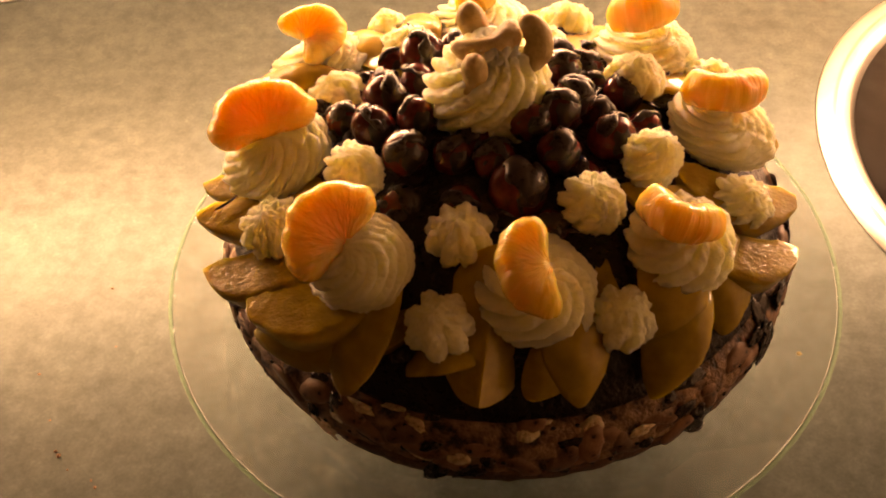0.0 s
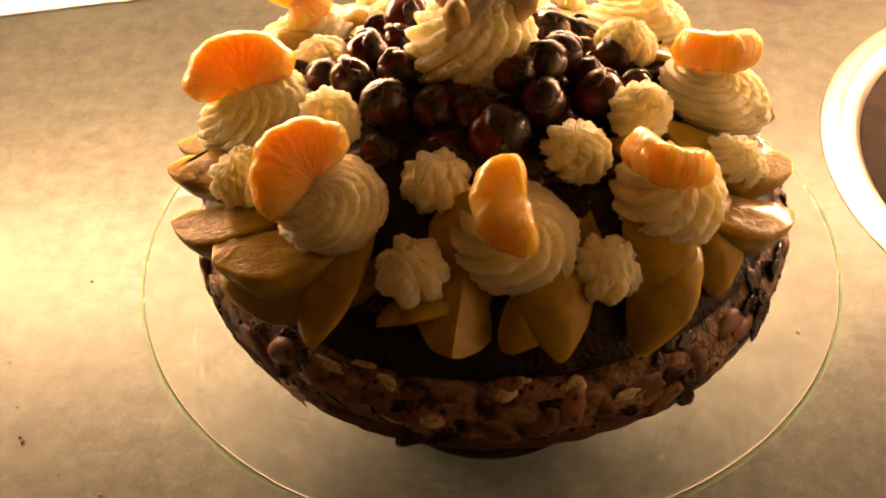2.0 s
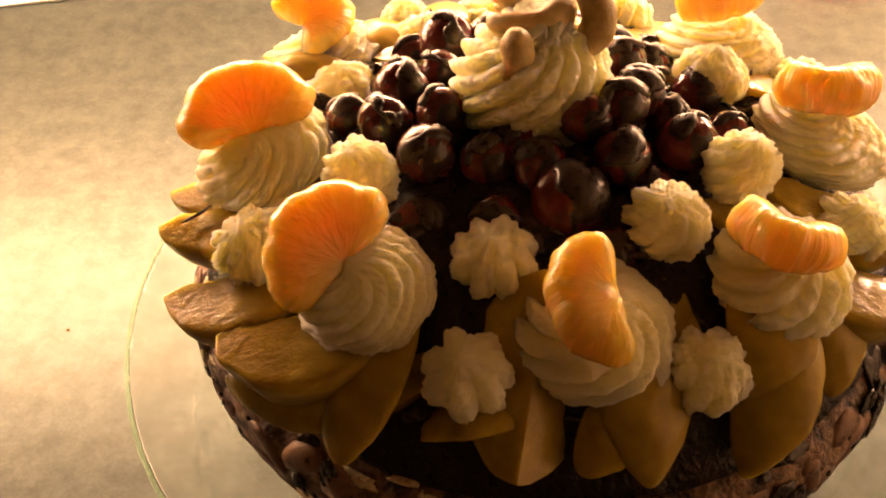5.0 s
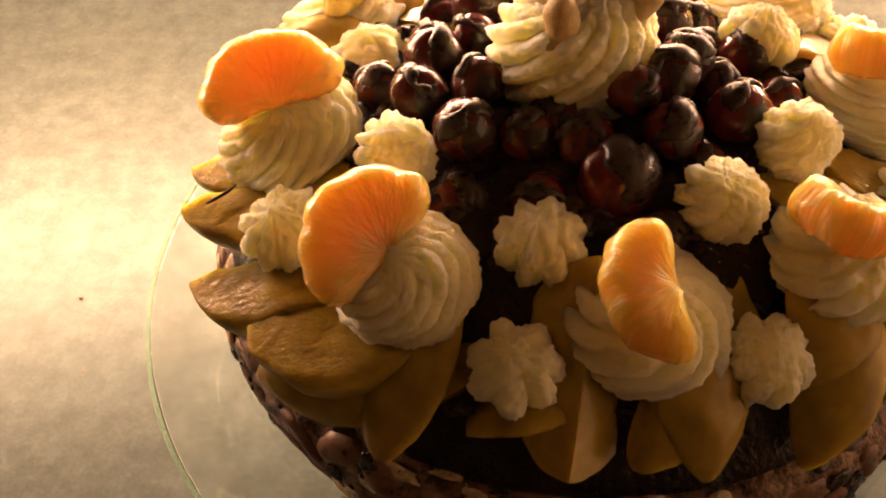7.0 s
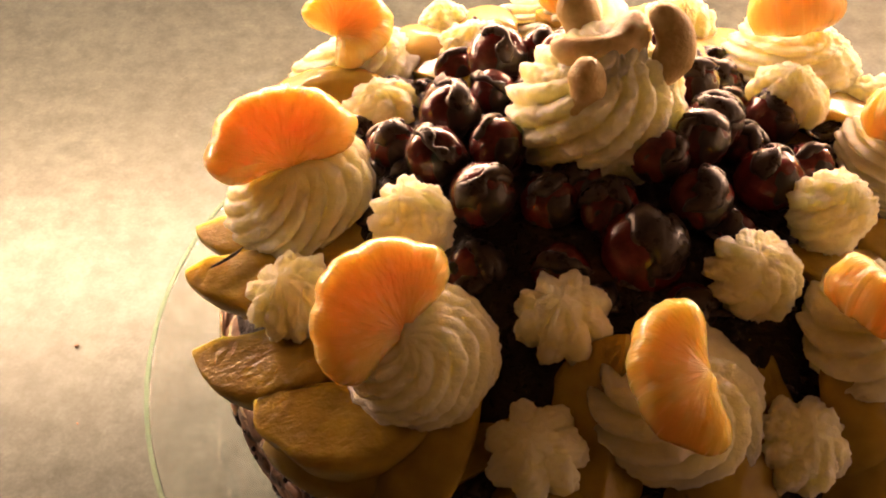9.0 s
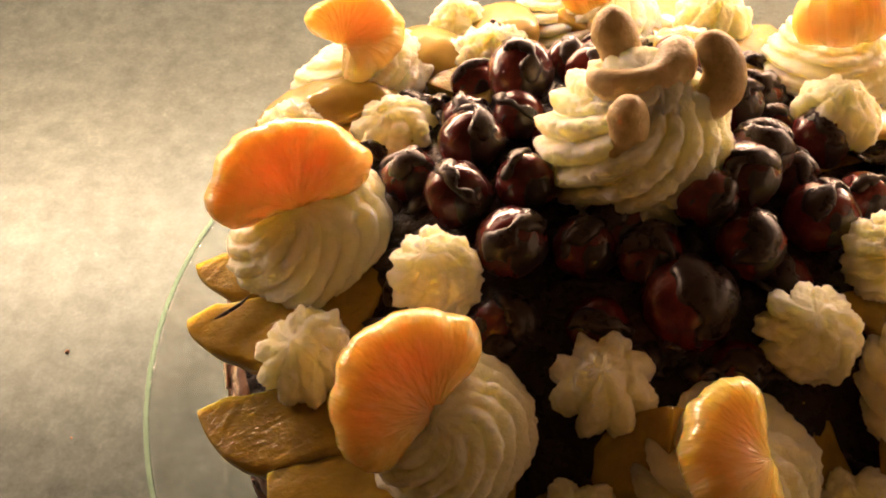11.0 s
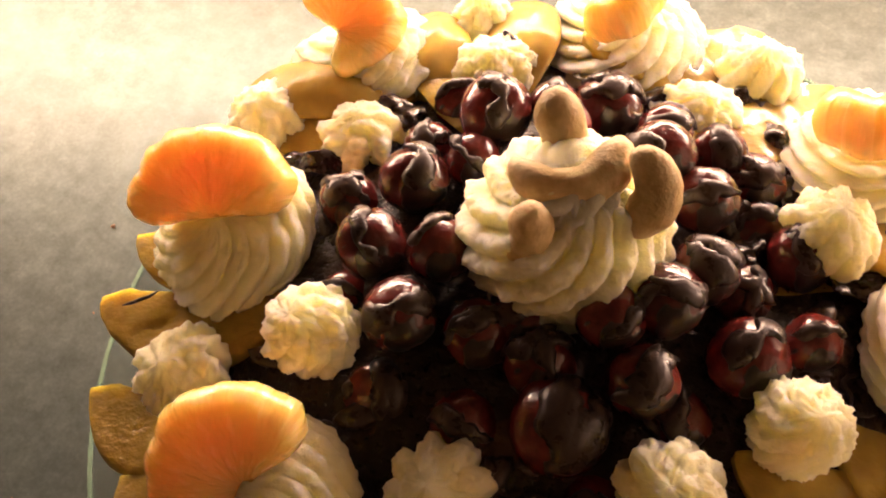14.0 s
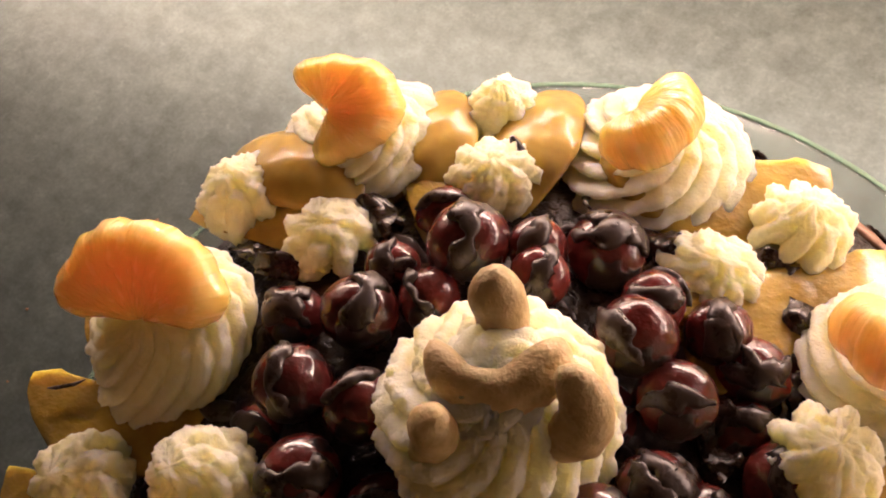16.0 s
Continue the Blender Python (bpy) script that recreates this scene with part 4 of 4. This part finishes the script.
for i, (a_, b_, bulge, height, thick) in enumerate(SEGMENTS):
    a_, b_, bulge = Vector(a_), Vector(b_), Vector(bulge)
    L = max((b_ - a_).length, 0.029) * 1.06
    y = (b_ - a_).normalized()
    x = (bulge - y * y.dot(bulge)).normalized()
    ob = thing("mandarin_segment", segment_mesh("mandarin_segment", L, height, thick, 30 + i, (91, 93, 97, 89, 89, 90, 92, 112)[i]), axes(x, y, (a_ + b_) / 2), "bright orange tinned mandarin segment on a cream rosette", "mandarin segment", "mandarin segments on the rosettes")
    t = np.linspace(-0.85, 0.85, 15)
    thread = np.stack([height * (0.10 + 0.05 * np.cos(3 * t + i)), t * L * 0.24, thick * 0.10 * np.sin(4 * t + i)], 1)
    part("pith", tube("pith", thread, 0.0016 * (1 + 0.5 * np.sin(5 * t + i)), 0.0015, PITH), ob, "pale thread of pith along the inner edge")

# ---- cherries ----
CHERRIES_A = [
    (0.0172, -0.0305, 0.179, 0.0127), (-0.030, -0.0335, 0.1685, 0.0102), (-0.0296, -0.0166, 0.1855, 0.0100), (-0.0099, -0.0135, 0.180, 0.0095), (0.0336, -0.0153, 0.1855, 0.0095),
    (0.0082, -0.0165, 0.181, 0.0095), (0.0306, -0.0450, 0.171, 0.0080), (0.0574, 0.0026, 0.1765, 0.0108), (0.0721, 0.0142, 0.172, 0.0080), (-0.0444, 0.0012, 0.184, 0.0098),
    (-0.0256, 0.0035, 0.187, 0.0090), (0.0221, -0.0035, 0.191, 0.0088), (0.0335, 0.0055, 0.190, 0.0100), (0.0414, 0.0197, 0.185, 0.0090), (0.0642, 0.0399, 0.1695, 0.0098),
    (-0.006, -0.036, 0.174, 0.0092), (0.0, -0.006, 0.180, 0.0095), (0.045, -0.017, 0.172, 0.0085),
]
CHERRIES_B = [
    (0.0358, 0.0419, 0.182, 0.0096), (0.047, 0.061, 0.1665, 0.0096), (0.021, 0.0498, 0.186, 0.0098), (0.0359, 0.065, 0.1705, 0.0085), (0.0017, 0.0717, 0.1705, 0.0104),
    (-0.0273, 0.054, 0.181, 0.0107), (-0.0413, 0.0252, 0.181, 0.0099), (-0.0436, 0.0414, 0.1735, 0.0075), (-0.0596, 0.0182, 0.172, 0.0085), (-0.0122, 0.062, 0.179, 0.0075),
    (-0.0064, 0.0538, 0.183, 0.0075), (-0.0283, 0.0368, 0.1805, 0.0080), (0.0203, 0.0614, 0.181, 0.0078), (-0.041, 0.0628, 0.167, 0.0085), (0.0504, 0.0471, 0.165, 0.0090),
    (0.052, 0.022, 0.172, 0.0085), (-0.050, -0.010, 0.170, 0.0075), (-0.016, 0.030, 0.177, 0.0085), (0.022, 0.032, 0.178, 0.0085), (0.0, 0.034, 0.178, 0.0085),
]


def cherry_mesh(r, seed):
    """A stoned cherry: a round fruit with a dent where the stone came out."""
    rs = np.random.RandomState(seed)
    u = np.linspace(0, 2 * np.pi, 32, endpoint=False)
    rows = []
    for v in np.linspace(0.02, 0.98, 22):
        a = math.pi * v
        rows.append(np.stack([math.sin(a) * np.cos(u), math.sin(a) * np.sin(u), np.full(32, -math.cos(a) * 0.96)], 1))
    rows = np.array(rows)
    p = rows.reshape(-1, 3)
    dent = rs.normal(size=3)
    dent[2] = abs(dent[2]) * 0.6
    dent /= np.linalg.norm(dent)
    near = np.clip((p @ dent - 0.86) / 0.14, 0, 1)
    k = 1 + 0.045 * wobble(p, 2.2, seed) + 0.012 * wobble(p, 0.7, seed + 9) - 0.22 * near * (seed % 3 == 0)
    return rings("cherry", (p * k[:, None] * r).reshape(rows.shape), CHERRY)


def drizzle_mesh(r, rs):
    """A band of set chocolate over the upper half of a cherry."""
    ax = rs.normal(size=3)
    ax[2] *= 0.35
    ax /= np.linalg.norm(ax)
    e1 = np.cross(ax, [0, 0, 1.0])
    e1 /= np.linalg.norm(e1)
    e2 = np.cross(e1, ax)
    e2 *= np.sign(e2[2]) or 1
    t = np.linspace(0.25 + rs.uniform(0, 0.5), math.pi - 0.25 - rs.uniform(0, 0.5), 26)
    off = rs.uniform(-0.4, 0.4) + 0.25 * np.sin(t * rs.uniform(1, 3) + rs.uniform(0, 6)) + 0.05 * np.sin(t * rs.uniform(5, 9) + rs.uniform(0, 6))
    d = np.outer(np.cos(t), e1) + np.outer(np.sin(t), e2) + np.outer(off, ax)
    d /= np.linalg.norm(d, axis=1)[:, None]
    w = rs.uniform(0.16, 0.42) * (1 + 0.45 * np.sin(t * rs.uniform(2, 5) + rs.uniform(0, 6)) + 0.2 * np.sin(t * rs.uniform(8, 13)))
    w *= np.clip(np.minimum(np.linspace(0, 1, 26), np.linspace(1, 0, 26)) * 6, 0.15, 1) ** 0.6
    across = np.cross(d, np.gradient(d, axis=0))
    across /= np.linalg.norm(across, axis=1)[:, None]
    f = np.linspace(-1, 1, 8)
    rows = []
    for i in range(26):
        way = np.outer(np.cos(f * w[i]), d[i]) + np.outer(np.sin(f * w[i]), across[i])
        lift = 1.0 + 0.0011 / r * np.sqrt(1 - f ** 2)
        rows.append(np.concatenate([way * (r * lift)[:, None], way[::-1] * r * 0.95]))
    return rings("chocolate_drizzle", rows, CHOCOLATE)


rs = np.random.RandomState(5)
for i, (x, y, z, r) in enumerate(CHERRIES_A + CHERRIES_B):
    ob = thing("cherry", cherry_mesh(r, 100 + i), Matrix.Translation((x, y, z)), "glossy dark red stoned cherry striped with chocolate", "cherry", "cherries on the cake")
    for _ in range(max(rs.choice([1, 1, 2, 2]), 3 if r > 0.012 else 0)):
        part("chocolate_drizzle", drizzle_mesh(r, rs), ob, "thin strip of dark chocolate")

# ---- cashews on the top rosette ----
GROUP = "cashews on the top rosette"
thing("cashew", cashew_mesh("cashew", 0.0285, 0.0122, 2.8, 71), axes((0.0220, 0.0119, 0.0016), (0.25, -0.95, -0.15), (0.0045, 0.0195, 0.2145)), "curved roasted cashew lying across the top swirl", "cashew", GROUP)
thing("cashew", cashew_mesh("cashew", 0.0195, 0.0125, 2.9, 72), axes((0.0013, -0.0095, -0.0160), (0.90, 0.15, 0.10), (0.0225, 0.0195, 0.2145)), "curved roasted cashew leaning on the top swirl", "cashew", GROUP)
thing("cashew", cashew_mesh("cashew", 0.020, 0.0112, 1.4, 73), axes((0.05, 0.30, 0.94), (1, 0, 0.1), (-0.0015, 0.0015, 0.2105)), "roasted cashew stuck end-on into the cream", "cashew", GROUP)
thing("cashew", cashew_mesh("cashew", 0.0205, 0.0128, 1.8, 74), axes((-0.30, 0.45, 0.85), (1, 0.2, 0.2), (-0.0030, 0.0315, 0.2125)), "roasted cashew standing upright in the cream", "cashew", GROUP)


# ---- crumbs ----
def crumb_mesh(size, seed, mat):
    bm = bmesh.new()
    bmesh.ops.create_icosphere(bm, subdivisions=2, radius=1)
    for vert in bm.verts:
        q = vert.co
        k = 1 + 0.55 * noise.noise(q * 1.7 + Vector((seed * 3.1, 0, 0)))
        vert.co = Vector((q.x * k, q.y * k * 0.75, q.z * k * 0.45)) * size
    me = bpy.data.meshes.new("crumb")
    bm.to_mesh(me)
    bm.free()
    me.materials.append(mat)
    return me


CRUMBS = [(-0.2203, 0.0626, 1.6), (-0.221, -0.052, 1.9), (-0.197, -0.070, 1.4), (-0.2465, 0.0, 1.2), (-0.2235, -0.0492, 1.3), (-0.1725, -0.081, 1.6), (-0.200, -0.066, 1.1),
          (-0.214, -0.060, 0.9), (-0.232, -0.030, 1.0), (-0.188, -0.086, 1.2), (-0.208, 0.020, 0.9), (-0.160, -0.098, 1.0)]
for i, (x, y, size) in enumerate(CRUMBS):
    thing("crumb", crumb_mesh(size / 1450, i, CRUMB), Matrix.Translation((x, y, size * 0.0004)) @ pose(0, 0, 0, 0, 0, 50 * i), "tiny brown cake crumb lying on the grey worktop", "crumb", "crumbs on the worktop")
thing("crumb", crumb_mesh(0.0012, 31, CASHEW), Matrix.Translation((0.1461, -0.0406, PLATE_Z + 0.0013)), "pale nut crumb lying on the glass plate", "crumb", "crumbs on the plate")
